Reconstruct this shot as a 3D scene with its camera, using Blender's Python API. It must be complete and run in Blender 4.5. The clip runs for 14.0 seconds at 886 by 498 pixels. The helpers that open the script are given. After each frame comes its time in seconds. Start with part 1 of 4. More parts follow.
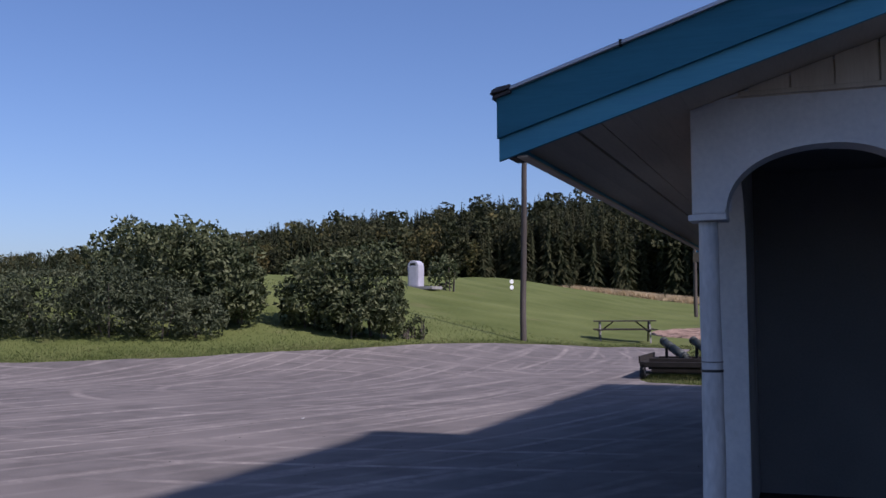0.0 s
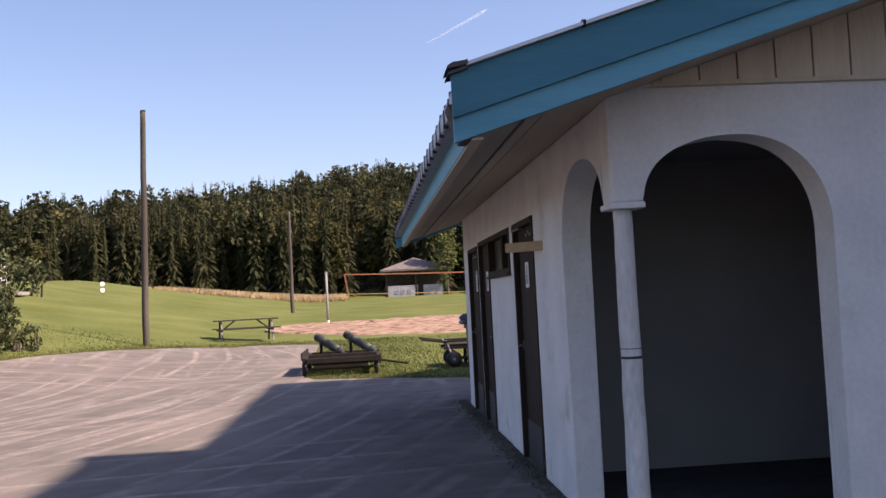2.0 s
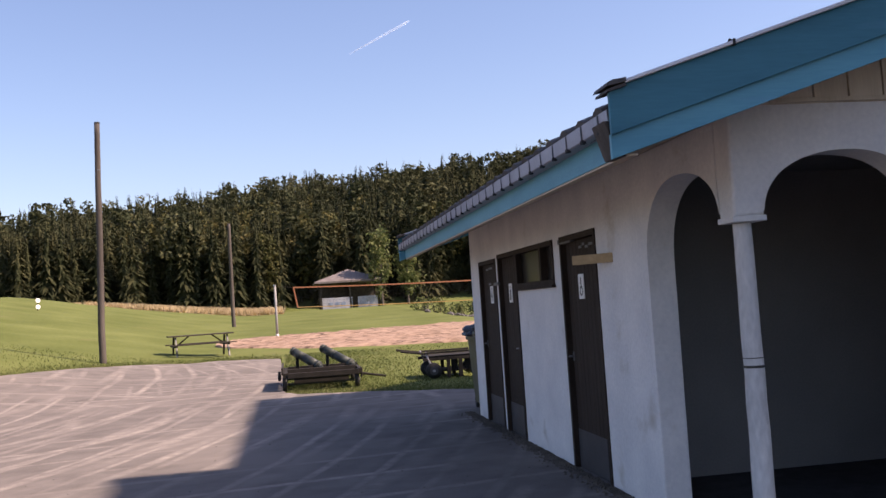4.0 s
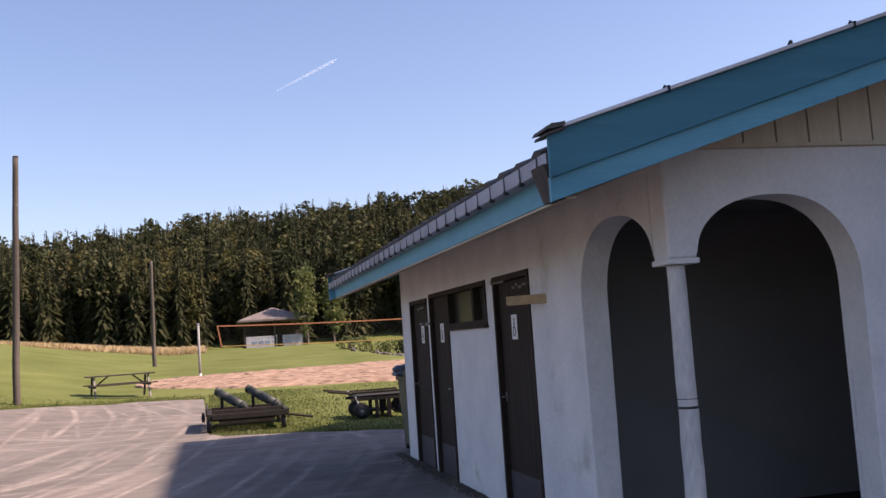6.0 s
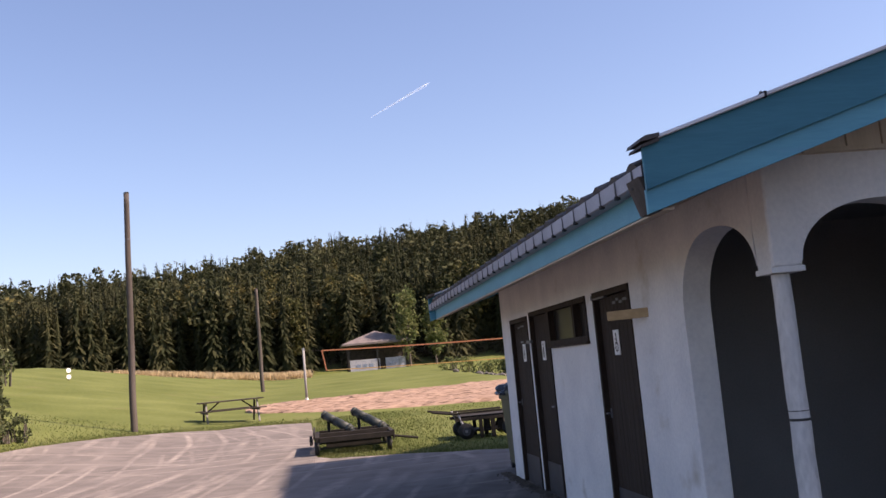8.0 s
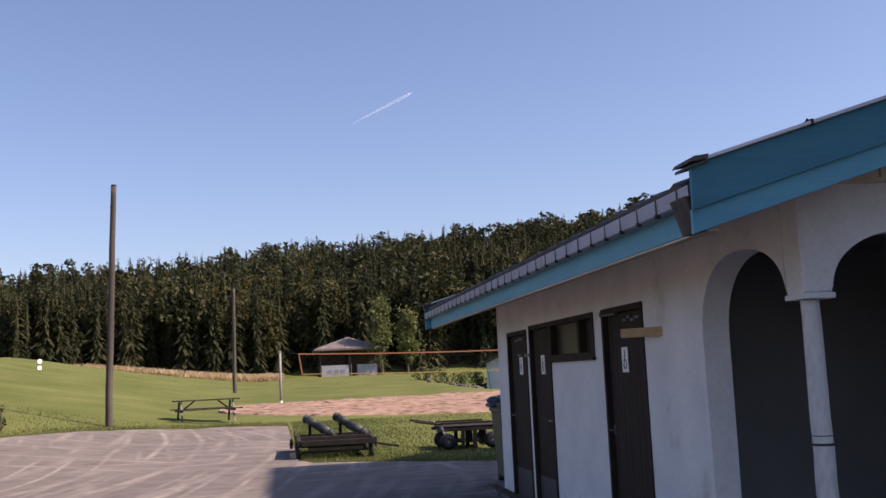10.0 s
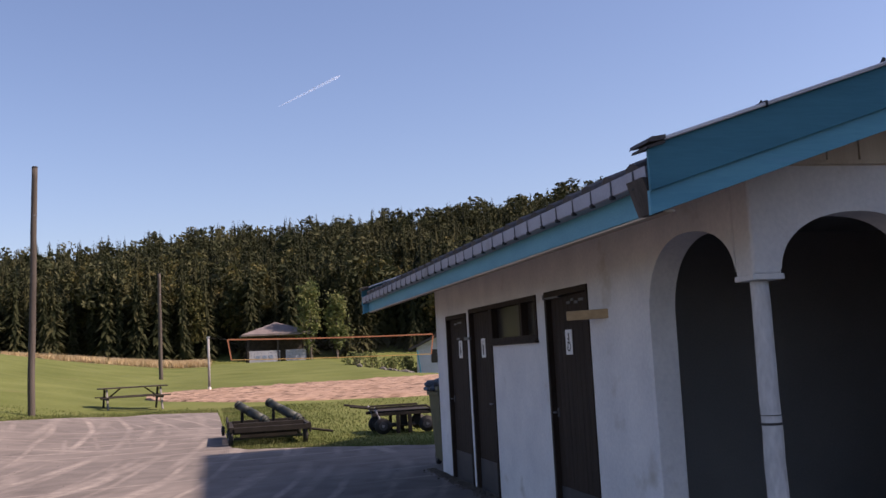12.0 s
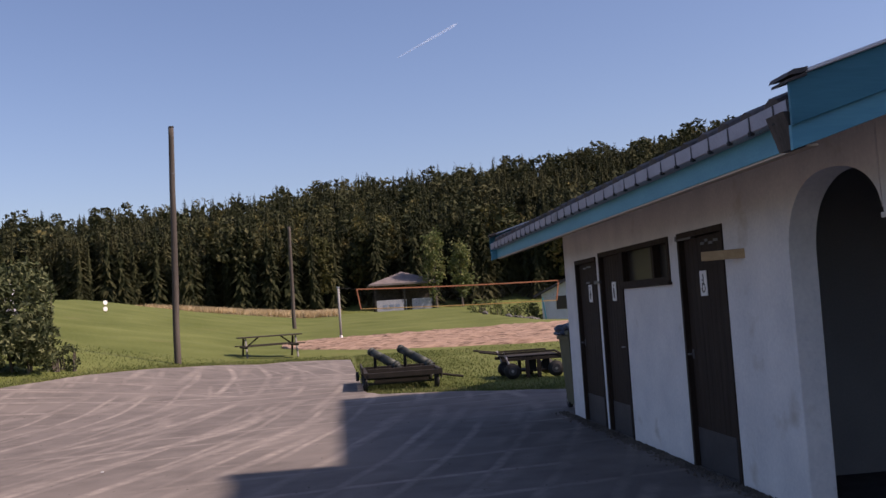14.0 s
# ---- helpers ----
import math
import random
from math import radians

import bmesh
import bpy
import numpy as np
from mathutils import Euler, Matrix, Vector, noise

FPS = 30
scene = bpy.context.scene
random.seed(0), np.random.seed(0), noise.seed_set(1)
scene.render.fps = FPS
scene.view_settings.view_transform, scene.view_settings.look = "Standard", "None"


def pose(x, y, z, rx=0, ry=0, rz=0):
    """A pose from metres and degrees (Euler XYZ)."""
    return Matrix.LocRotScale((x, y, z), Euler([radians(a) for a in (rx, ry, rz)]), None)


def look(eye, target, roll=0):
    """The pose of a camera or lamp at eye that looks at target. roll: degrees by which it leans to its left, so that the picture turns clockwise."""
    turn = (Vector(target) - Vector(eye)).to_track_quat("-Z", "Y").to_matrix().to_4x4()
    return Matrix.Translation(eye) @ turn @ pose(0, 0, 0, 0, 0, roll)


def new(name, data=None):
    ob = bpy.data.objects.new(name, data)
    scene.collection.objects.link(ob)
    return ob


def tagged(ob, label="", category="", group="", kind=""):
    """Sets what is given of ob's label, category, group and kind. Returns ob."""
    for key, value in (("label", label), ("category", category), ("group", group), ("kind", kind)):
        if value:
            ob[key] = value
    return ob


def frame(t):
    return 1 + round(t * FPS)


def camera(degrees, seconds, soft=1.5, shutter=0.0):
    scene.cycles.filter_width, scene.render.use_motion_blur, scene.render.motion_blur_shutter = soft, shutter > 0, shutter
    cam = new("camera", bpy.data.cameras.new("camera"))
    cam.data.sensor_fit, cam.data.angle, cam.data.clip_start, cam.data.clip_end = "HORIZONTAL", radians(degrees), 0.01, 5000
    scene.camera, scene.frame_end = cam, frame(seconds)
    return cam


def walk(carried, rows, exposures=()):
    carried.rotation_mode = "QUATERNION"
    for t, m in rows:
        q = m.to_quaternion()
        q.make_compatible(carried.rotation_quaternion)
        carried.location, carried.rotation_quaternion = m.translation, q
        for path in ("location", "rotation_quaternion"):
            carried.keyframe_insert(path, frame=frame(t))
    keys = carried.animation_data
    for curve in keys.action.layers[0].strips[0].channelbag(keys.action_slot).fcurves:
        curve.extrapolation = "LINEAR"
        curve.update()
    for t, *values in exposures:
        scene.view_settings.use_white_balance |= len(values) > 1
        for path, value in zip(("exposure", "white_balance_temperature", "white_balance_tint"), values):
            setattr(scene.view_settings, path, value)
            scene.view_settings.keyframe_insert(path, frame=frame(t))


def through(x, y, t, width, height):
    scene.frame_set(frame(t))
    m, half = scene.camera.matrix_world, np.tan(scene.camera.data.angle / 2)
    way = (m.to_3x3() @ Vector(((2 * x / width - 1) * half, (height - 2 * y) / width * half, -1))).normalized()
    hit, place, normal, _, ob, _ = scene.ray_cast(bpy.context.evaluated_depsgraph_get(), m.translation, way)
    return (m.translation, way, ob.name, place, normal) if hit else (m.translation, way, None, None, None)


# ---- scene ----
cam = camera(48.8, 14.0)
PATH = [
    (0, (0.573, -5.253, 1.405), (-0.129, -3.384, 1.532), -0.4),
    (0.2, (0.374, -5.3, 1.385), (-0.189, -3.385, 1.509), -1.0),
    (0.3, (0.29, -5.325, 1.405), (-0.195, -3.385, 1.44), -1.8),
    (0.5, (0.104, -5.334, 1.41), (-0.264, -3.369, 1.49), -2.2),
    (0.8, (-0.199, -5.279, 1.407), (-0.394, -3.297, 1.583), -2.4),
    (0.9, (-0.292, -5.162, 1.417), (-0.532, -3.18, 1.539), -2.8),
    (1, (-0.389, -5.162, 1.434), (-0.589, -3.182, 1.63), -3.1),
    (1.5, (-0.875, -5.18, 1.443), (-0.907, -3.189, 1.636), -3.0),
    (2, (-1.304, -5.03, 1.452), (-1.144, -3.039, 1.55), -2.9),
    (2.5, (-1.679, -4.923, 1.497), (-1.418, -2.953, 1.723), -3.8),
    (4.8, (-2.493, -4.952, 1.536), (-2.102, -2.991, 1.602), -3.3),
    (5, (-2.473, -4.924, 1.53), (-1.996, -2.985, 1.65), -3.2),
    (5.5, (-2.469, -4.927, 1.545), (-1.97, -2.997, 1.702), -3.7),
    (6, (-2.448, -4.904, 1.556), (-1.981, -2.967, 1.735), -3.8),
    (6.5, (-2.449, -4.901, 1.548), (-2.043, -2.953, 1.746), -4.2),
    (7, (-2.463, -4.947, 1.535), (-2.101, -2.99, 1.738), -5.6),
    (7.5, (-2.466, -4.945, 1.535), (-2.135, -2.983, 1.734), -4.8),
    (8, (-2.451, -4.941, 1.545), (-2.179, -2.973, 1.78), -5.3),
    (8.2, (-2.447, -4.917, 1.543), (-2.189, -2.948, 1.782), -3.6),
    (10.5, (-2.897, -4.912, 1.553), (-2.547, -2.961, 1.818), -2.6),
    (11, (-2.951, -4.916, 1.546), (-2.538, -2.981, 1.838), -3.1),
    (11.5, (-2.933, -4.862, 1.552), (-2.477, -2.931, 1.8), -2.9),
    (12, (-2.897, -4.79, 1.554), (-2.43, -2.857, 1.768), -3.0),
    (12.5, (-2.893, -4.765, 1.573), (-2.44, -2.828, 1.78), -3.3),
    (13, (-2.899, -4.755, 1.558), (-2.478, -2.81, 1.756), -2.6),
    (13.5, (-2.9, -4.716, 1.566), (-2.586, -2.749, 1.744), -3.7),
    (14, (-2.986, -4.862, 1.528), (-2.769, -2.877, 1.651), -3.8),
]
walk(cam, [(t, look(eye, target, roll)) for t, eye, target, roll in PATH],
     exposures=((0, 0.05, 5400, 27), (0.6, 0.3, 6000, 27), (1.3, 1.05, 6900, 28), (8.2, 1.05, 6900, 28), (10.3, 0.7, 6650, 28), (13.4, 0.65, 6750, 28), (14, 0.4, 6600, 28)))

# ---- world, sun, exposure ----
SUN = Vector((0.94, -0.342, 1.044)).normalized()
world = bpy.data.worlds.new("world")
scene.world = world
world.use_nodes = True
wn = world.node_tree.nodes
sky = wn.new("ShaderNodeTexSky")
sky.sky_type = "NISHITA"
sky.sun_disc = False
sky.sun_elevation = math.asin(SUN.z)
sky.sun_rotation = math.atan2(SUN.x, SUN.y)
sky.air_density, sky.dust_density, sky.ozone_density = 1.0, 1.1, 3.2
wn["Background"].inputs[1].default_value = 0.097
world.node_tree.links.new(sky.outputs[0], wn["Background"].inputs[0])
sun_data = bpy.data.lights.new("sun", "SUN")
sun_data.energy, sun_data.angle, sun_data.color = 4.6, radians(0.55), (1.0, 0.87, 0.7)
sun_lamp = new("sun", sun_data)
sun_lamp.matrix_world = look(SUN * 50, (0, 0, 0))


# ---- materials ----
def links(mat):
    return mat.node_tree.nodes, mat.node_tree.links


def surface(name, low, high, scale=8.0, rough=0.8, metal=0.0, bump=0.3, fine=60.0, depth=0.01, per_piece=0.0,
            stretch=(1, 1, 1), spec=0.35, dirt=None, dirt_scale=1.5, dirt_at=0.6):
    """Two colours mixed by coarse and fine noise, with relief, optional stains and a shift for each piece."""
    mat = bpy.data.materials.new(name)
    mat.use_nodes = True
    n, l = links(mat)
    bsdf = n["Principled BSDF"]
    co = n.new("ShaderNodeTexCoord")
    mp = n.new("ShaderNodeMapping")
    mp.inputs["Scale"].default_value = stretch
    l.new(co.outputs["Object"], mp.inputs[0])
    big, small = n.new("ShaderNodeTexNoise"), n.new("ShaderNodeTexNoise")
    big.inputs["Scale"].default_value, small.inputs["Scale"].default_value = scale, fine
    big.inputs["Detail"].default_value, small.inputs["Detail"].default_value = 5, 4
    for t in (big, small):
        l.new(mp.outputs[0], t.inputs["Vector"])
    add = n.new("ShaderNodeMath")
    add.operation = "MULTIPLY_ADD"
    add.inputs[1].default_value, add.inputs[2].default_value = 0.45, 0.0
    l.new(small.outputs[0], add.inputs[0])
    tot = n.new("ShaderNodeMath")
    tot.operation = "MULTIPLY_ADD"
    tot.inputs[1].default_value = 0.75
    l.new(big.outputs[0], tot.inputs[0])
    l.new(add.outputs[0], tot.inputs[2])
    ramp = n.new("ShaderNodeValToRGB")
    ramp.color_ramp.elements[0].position, ramp.color_ramp.elements[1].position = 0.42, 0.8
    ramp.color_ramp.elements[0].color, ramp.color_ramp.elements[1].color = (*low, 1), (*high, 1)
    l.new(tot.outputs[0], ramp.inputs[0])
    colour = ramp.outputs[0]
    if dirt:
        spots = n.new("ShaderNodeTexNoise")
        spots.inputs["Scale"].default_value, spots.inputs["Detail"].default_value = dirt_scale, 8
        l.new(mp.outputs[0], spots.inputs["Vector"])
        cut = n.new("ShaderNodeMapRange")
        cut.inputs[1].default_value, cut.inputs[2].default_value = dirt_at, dirt_at + 0.12
        l.new(spots.outputs[0], cut.inputs[0])
        mix = n.new("ShaderNodeMix")
        mix.data_type = "RGBA"
        l.new(cut.outputs[0], mix.inputs[0])
        l.new(colour, mix.inputs[6])
        mix.inputs[7].default_value = (*dirt, 1)
        colour = mix.outputs[2]
    if per_piece:
        info, hue = n.new("ShaderNodeObjectInfo"), n.new("ShaderNodeHueSaturation")
        rng = n.new("ShaderNodeMapRange")
        rng.inputs[3].default_value, rng.inputs[4].default_value = 1 - per_piece, 1 + per_piece
        l.new(info.outputs["Random"], rng.inputs[0])
        l.new(rng.outputs[0], hue.inputs["Value"])
        l.new(colour, hue.inputs["Color"])
        colour = hue.outputs[0]
    l.new(colour, bsdf.inputs["Base Color"])
    bsdf.inputs["Roughness"].default_value, bsdf.inputs["Metallic"].default_value = rough, metal
    bsdf.inputs["Specular IOR Level"].default_value = spec
    if bump:
        b = n.new("ShaderNodeBump")
        b.inputs["Strength"].default_value, b.inputs["Distance"].default_value = bump, depth
        l.new(tot.outputs[0], b.inputs["Height"])
        l.new(b.outputs[0], bsdf.inputs["Normal"])
    return mat


def leaf_surface(name, a, b, c, scale=0.6, through=0.25, spec=0.2):
    """Foliage: colours vary from leaf to leaf and from clump to clump; light passes through in part."""
    mat = bpy.data.materials.new(name)
    mat.use_nodes = True
    n, l = links(mat)
    bsdf = n["Principled BSDF"]
    geo, co = n.new("ShaderNodeNewGeometry"), n.new("ShaderNodeTexCoord")
    noise_tex = n.new("ShaderNodeTexNoise")
    noise_tex.inputs["Scale"].default_value = scale
    l.new(co.outputs["Object"], noise_tex.inputs["Vector"])
    m = n.new("ShaderNodeMath")
    m.operation = "MULTIPLY_ADD"
    m.inputs[1].default_value = 0.45
    l.new(geo.outputs["Random Per Island"], m.inputs[0])
    l.new(noise_tex.outputs[0], m.inputs[2])
    ramp = n.new("ShaderNodeValToRGB")
    e = ramp.color_ramp.elements
    e[0].position, e[1].position = 0.4, 0.95
    e[0].color, e[1].color = (*a, 1), (*c, 1)
    mid = e.new(0.68)
    mid.color = (*b, 1)
    l.new(m.outputs[0], ramp.inputs[0])
    l.new(ramp.outputs[0], bsdf.inputs["Base Color"])
    bsdf.inputs["Roughness"].default_value = 0.6
    bsdf.inputs["Specular IOR Level"].default_value = spec
    tr, mx = n.new("ShaderNodeBsdfTranslucent"), n.new("ShaderNodeMixShader")
    l.new(ramp.outputs[0], tr.inputs[0])
    mx.inputs[0].default_value = through
    l.new(bsdf.outputs[0], mx.inputs[1])
    l.new(tr.outputs[0], mx.inputs[2])
    l.new(mx.outputs[0], n["Material Output"].inputs[0])
    return mat


STUCCO = surface("white_stucco", (0.6, 0.6, 0.6), (0.76, 0.75, 0.73), scale=2.6, fine=34, rough=0.92, bump=0.5, depth=0.02,
                 dirt=(0.5, 0.47, 0.42), dirt_scale=2.2, dirt_at=0.62)
COLUMN_PAINT = surface("worn_column_paint", (0.45, 0.45, 0.44), (0.68, 0.67, 0.65), scale=5, fine=40, rough=0.75, bump=0.5,
                       stretch=(1, 1, 0.35), dirt=(0.14, 0.12, 0.1), dirt_scale=9, dirt_at=0.64)
# render for recessed and inner walls, with their shade put into the colour
SHADE_WALL = surface("shade_darkened_render", (0.185, 0.182, 0.184), (0.24, 0.236, 0.234), scale=1.2, fine=60, rough=0.9, bump=0.2)
BLUE_DARK = surface("deep_blue_paint", (0.02, 0.14, 0.2), (0.034, 0.185, 0.25), scale=2.5, fine=30, rough=0.55, bump=0.15,
                    stretch=(0.3, 1, 3), dirt=(0.05, 0.2, 0.28), dirt_scale=3, dirt_at=0.64)
BLUE_LIGHT = surface("light_blue_paint", (0.065, 0.265, 0.36), (0.095, 0.335, 0.43), scale=2.5, fine=30, rough=0.5, bump=0.15,
                     stretch=(0.3, 1, 3), dirt=(0.1, 0.3, 0.42), dirt_scale=3, dirt_at=0.66)
CREAM = surface("cream_board_paint", (0.52, 0.44, 0.33), (0.64, 0.56, 0.44), scale=3, fine=30, rough=0.7, bump=0.25,
                stretch=(3, 1, 0.3), per_piece=0.06)
SOFFIT = surface("pale_soffit_boards", (0.46, 0.375, 0.27), (0.56, 0.465, 0.345), scale=2, fine=25, rough=0.75, bump=0.2,
                 stretch=(3, 0.3, 1), per_piece=0.06)
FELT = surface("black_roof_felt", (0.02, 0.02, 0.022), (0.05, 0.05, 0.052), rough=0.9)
CAP_METAL = surface("pale_capping_metal", (0.4, 0.4, 0.42), (0.52, 0.52, 0.54), scale=3, rough=0.35, metal=0.5, bump=0.05)
TILE = surface("grey_roof_tile", (0.05, 0.046, 0.046), (0.1, 0.092, 0.088), scale=5, fine=40, rough=0.8, per_piece=0.2,
               dirt=(0.06, 0.065, 0.045), dirt_scale=6, dirt_at=0.6)
GUTTER = surface("weathered_gutter", (0.27, 0.265, 0.31), (0.36, 0.355, 0.41), scale=4, rough=0.4, bump=0.1,
                 dirt=(0.2, 0.19, 0.2), dirt_scale=5, dirt_at=0.6)
BROWN = surface("brown_door_stain", (0.028, 0.02, 0.0155), (0.052, 0.038, 0.029), scale=4, fine=60, rough=0.75, spec=0.15, bump=0.3,
                stretch=(1, 6, 0.4), dirt=(0.04, 0.03, 0.022), dirt_scale=5, dirt_at=0.64)
KICK = surface("dull_kick_plate", (0.09, 0.095, 0.105), (0.15, 0.155, 0.165), scale=6, rough=0.45, metal=0.4, bump=0.1)
KICK_PLATE = surface("scuffed_dark_kick_plate", (0.045, 0.046, 0.05), (0.075, 0.076, 0.082), scale=6, rough=0.5, metal=0.2, bump=0.1)
RAW_WOOD = surface("raw_pine", (0.36, 0.25, 0.13), (0.5, 0.36, 0.2), scale=6, fine=40, stretch=(3, 0.5, 3), rough=0.7)
SIGN_WHITE = surface("sign_white", (0.7, 0.7, 0.68), (0.8, 0.8, 0.78), scale=8, rough=0.5, bump=0)
SIGN_BLACK = surface("sign_black", (0.02, 0.02, 0.02), (0.035, 0.035, 0.035), rough=0.5, bump=0)
STEEL = surface("dull_steel", (0.35, 0.35, 0.35), (0.5, 0.5, 0.5), rough=0.35, metal=0.9, bump=0.05)
WORN_WOOD = surface("dark_weathered_timber", (0.02, 0.017, 0.013), (0.06, 0.05, 0.038), scale=5, fine=45, rough=0.8,
                    stretch=(1, 1, 1), per_piece=0.25)
CART_WOOD = surface("blackened_cart_timber", (0.01, 0.0085, 0.007), (0.028, 0.0235, 0.019), scale=5, fine=45, rough=0.85, per_piece=0.25)
POLE_WOOD = surface("grey_pole_timber", (0.042, 0.035, 0.03), (0.115, 0.098, 0.084), scale=3, fine=40, stretch=(3, 3, 0.15), rough=0.85)
GREY_POST = surface("grey_painted_post", (0.2, 0.2, 0.19), (0.3, 0.3, 0.29), scale=5, rough=0.7, dirt=(0.2, 0.19, 0.17))
BARREL = surface("greenish_iron", (0.03, 0.036, 0.033), (0.065, 0.075, 0.068), scale=6, rough=0.55, metal=0.3,
                 dirt=(0.05, 0.045, 0.04), dirt_scale=5)
RUBBER = surface("black_rubber", (0.015, 0.015, 0.015), (0.03, 0.03, 0.03), rough=0.7)
ORANGE = surface("orange_net_band", (0.26, 0.11, 0.055), (0.33, 0.15, 0.075), rough=0.7, bump=0.1)
BIN_GREEN = surface("faded_green_plastic", (0.075, 0.078, 0.04), (0.12, 0.118, 0.066), rough=0.6)
BAG = surface("dark_blue_plastic", (0.015, 0.02, 0.03), (0.03, 0.04, 0.06), rough=0.25, scale=12, bump=0.8, depth=0.03)
WHITE_PAINT = surface("white_paint", (0.28, 0.29, 0.32), (0.37, 0.38, 0.41), scale=3, rough=0.8)
LILAC = surface("pale_lilac_panel", (0.36, 0.355, 0.4), (0.46, 0.455, 0.5), scale=3, rough=0.5, bump=0.1)
LILAC_BLUE = surface("faded_blue_panel", (0.16, 0.2, 0.27), (0.22, 0.27, 0.34), scale=3, rough=0.6, bump=0.1)
ROOF_FAR = surface("weathered_roof_sheet", (0.12, 0.1, 0.095), (0.2, 0.17, 0.16), scale=1.5, fine=12, rough=0.8)
STONE = surface("grey_rubble", (0.05, 0.048, 0.045), (0.13, 0.125, 0.115), scale=4, rough=0.9, per_piece=0.3)
CONCRETE = surface("worn_concrete", (0.2, 0.19, 0.18), (0.32, 0.31, 0.29), scale=3, rough=0.9)
BARK = surface("brown_bark", (0.06, 0.05, 0.04), (0.14, 0.12, 0.1), scale=8, stretch=(1, 1, 0.3), rough=0.9, bump=0.8)
PLAIN_WALL = surface("plain_render", (0.4, 0.39, 0.37), (0.5, 0.49, 0.47), scale=1)

PANE = bpy.data.materials.new("dark_window_glass")
PANE.use_nodes = True
PANE.node_tree.nodes["Principled BSDF"].inputs["Base Color"].default_value = (0.035, 0.03, 0.025, 1)
PANE.node_tree.nodes["Principled BSDF"].inputs["Roughness"].default_value = 0.3
PANE.node_tree.nodes["Principled BSDF"].inputs["Specular IOR Level"].default_value = 0.25

SPRUCE = leaf_surface("spruce_needles", (0.016, 0.021, 0.01), (0.03, 0.035, 0.017), (0.06, 0.06, 0.029), scale=0.05, through=0.12, spec=0.05)
PINE = leaf_surface("pine_needles", (0.022, 0.028, 0.013), (0.042, 0.049, 0.024), (0.088, 0.088, 0.044), scale=0.06, through=0.15, spec=0.05)
BIRCH = leaf_surface("birch_leaves", (0.05, 0.055, 0.022), (0.09, 0.09, 0.034), (0.16, 0.135, 0.055), scale=0.08, through=0.3, spec=0.08)
POPLAR = leaf_surface("poplar_leaves", (0.06, 0.088, 0.03), (0.115, 0.145, 0.05), (0.2, 0.205, 0.08), scale=0.5, through=0.35)
SHRUB = leaf_surface("shrub_leaves", (0.024, 0.035, 0.013), (0.06, 0.076, 0.031), (0.17, 0.185, 0.09), scale=1.6)
SHRUB_GREY = leaf_surface("dusty_shrub_leaves", (0.03, 0.04, 0.02), (0.06, 0.075, 0.038), (0.125, 0.138, 0.075), scale=1.0)
GRASS_BLADE = leaf_surface("grass_blades", (0.06, 0.085, 0.02), (0.1, 0.128, 0.036), (0.17, 0.175, 0.068), scale=0.7)
DRY_BLADE = leaf_surface("dry_grass_blades", (0.34, 0.25, 0.13), (0.47, 0.36, 0.2), (0.6, 0.48, 0.3), scale=0.4)

GRASS = surface("mown_grass", (0.08, 0.099, 0.025), (0.145, 0.164, 0.053), scale=0.35, fine=9, rough=0.95, bump=0.3, depth=0.03,
                spec=0.1, dirt=(0.135, 0.135, 0.052), dirt_scale=0.5, dirt_at=0.62)
SAND = surface("raked_gravel", (0.19, 0.12, 0.08), (0.4, 0.28, 0.205), scale=2.6, fine=9, rough=0.95, bump=0.9, depth=0.06,
               stretch=(0.6, 1.6, 1), dirt=(0.075, 0.045, 0.03), dirt_scale=3.4, dirt_at=0.53)


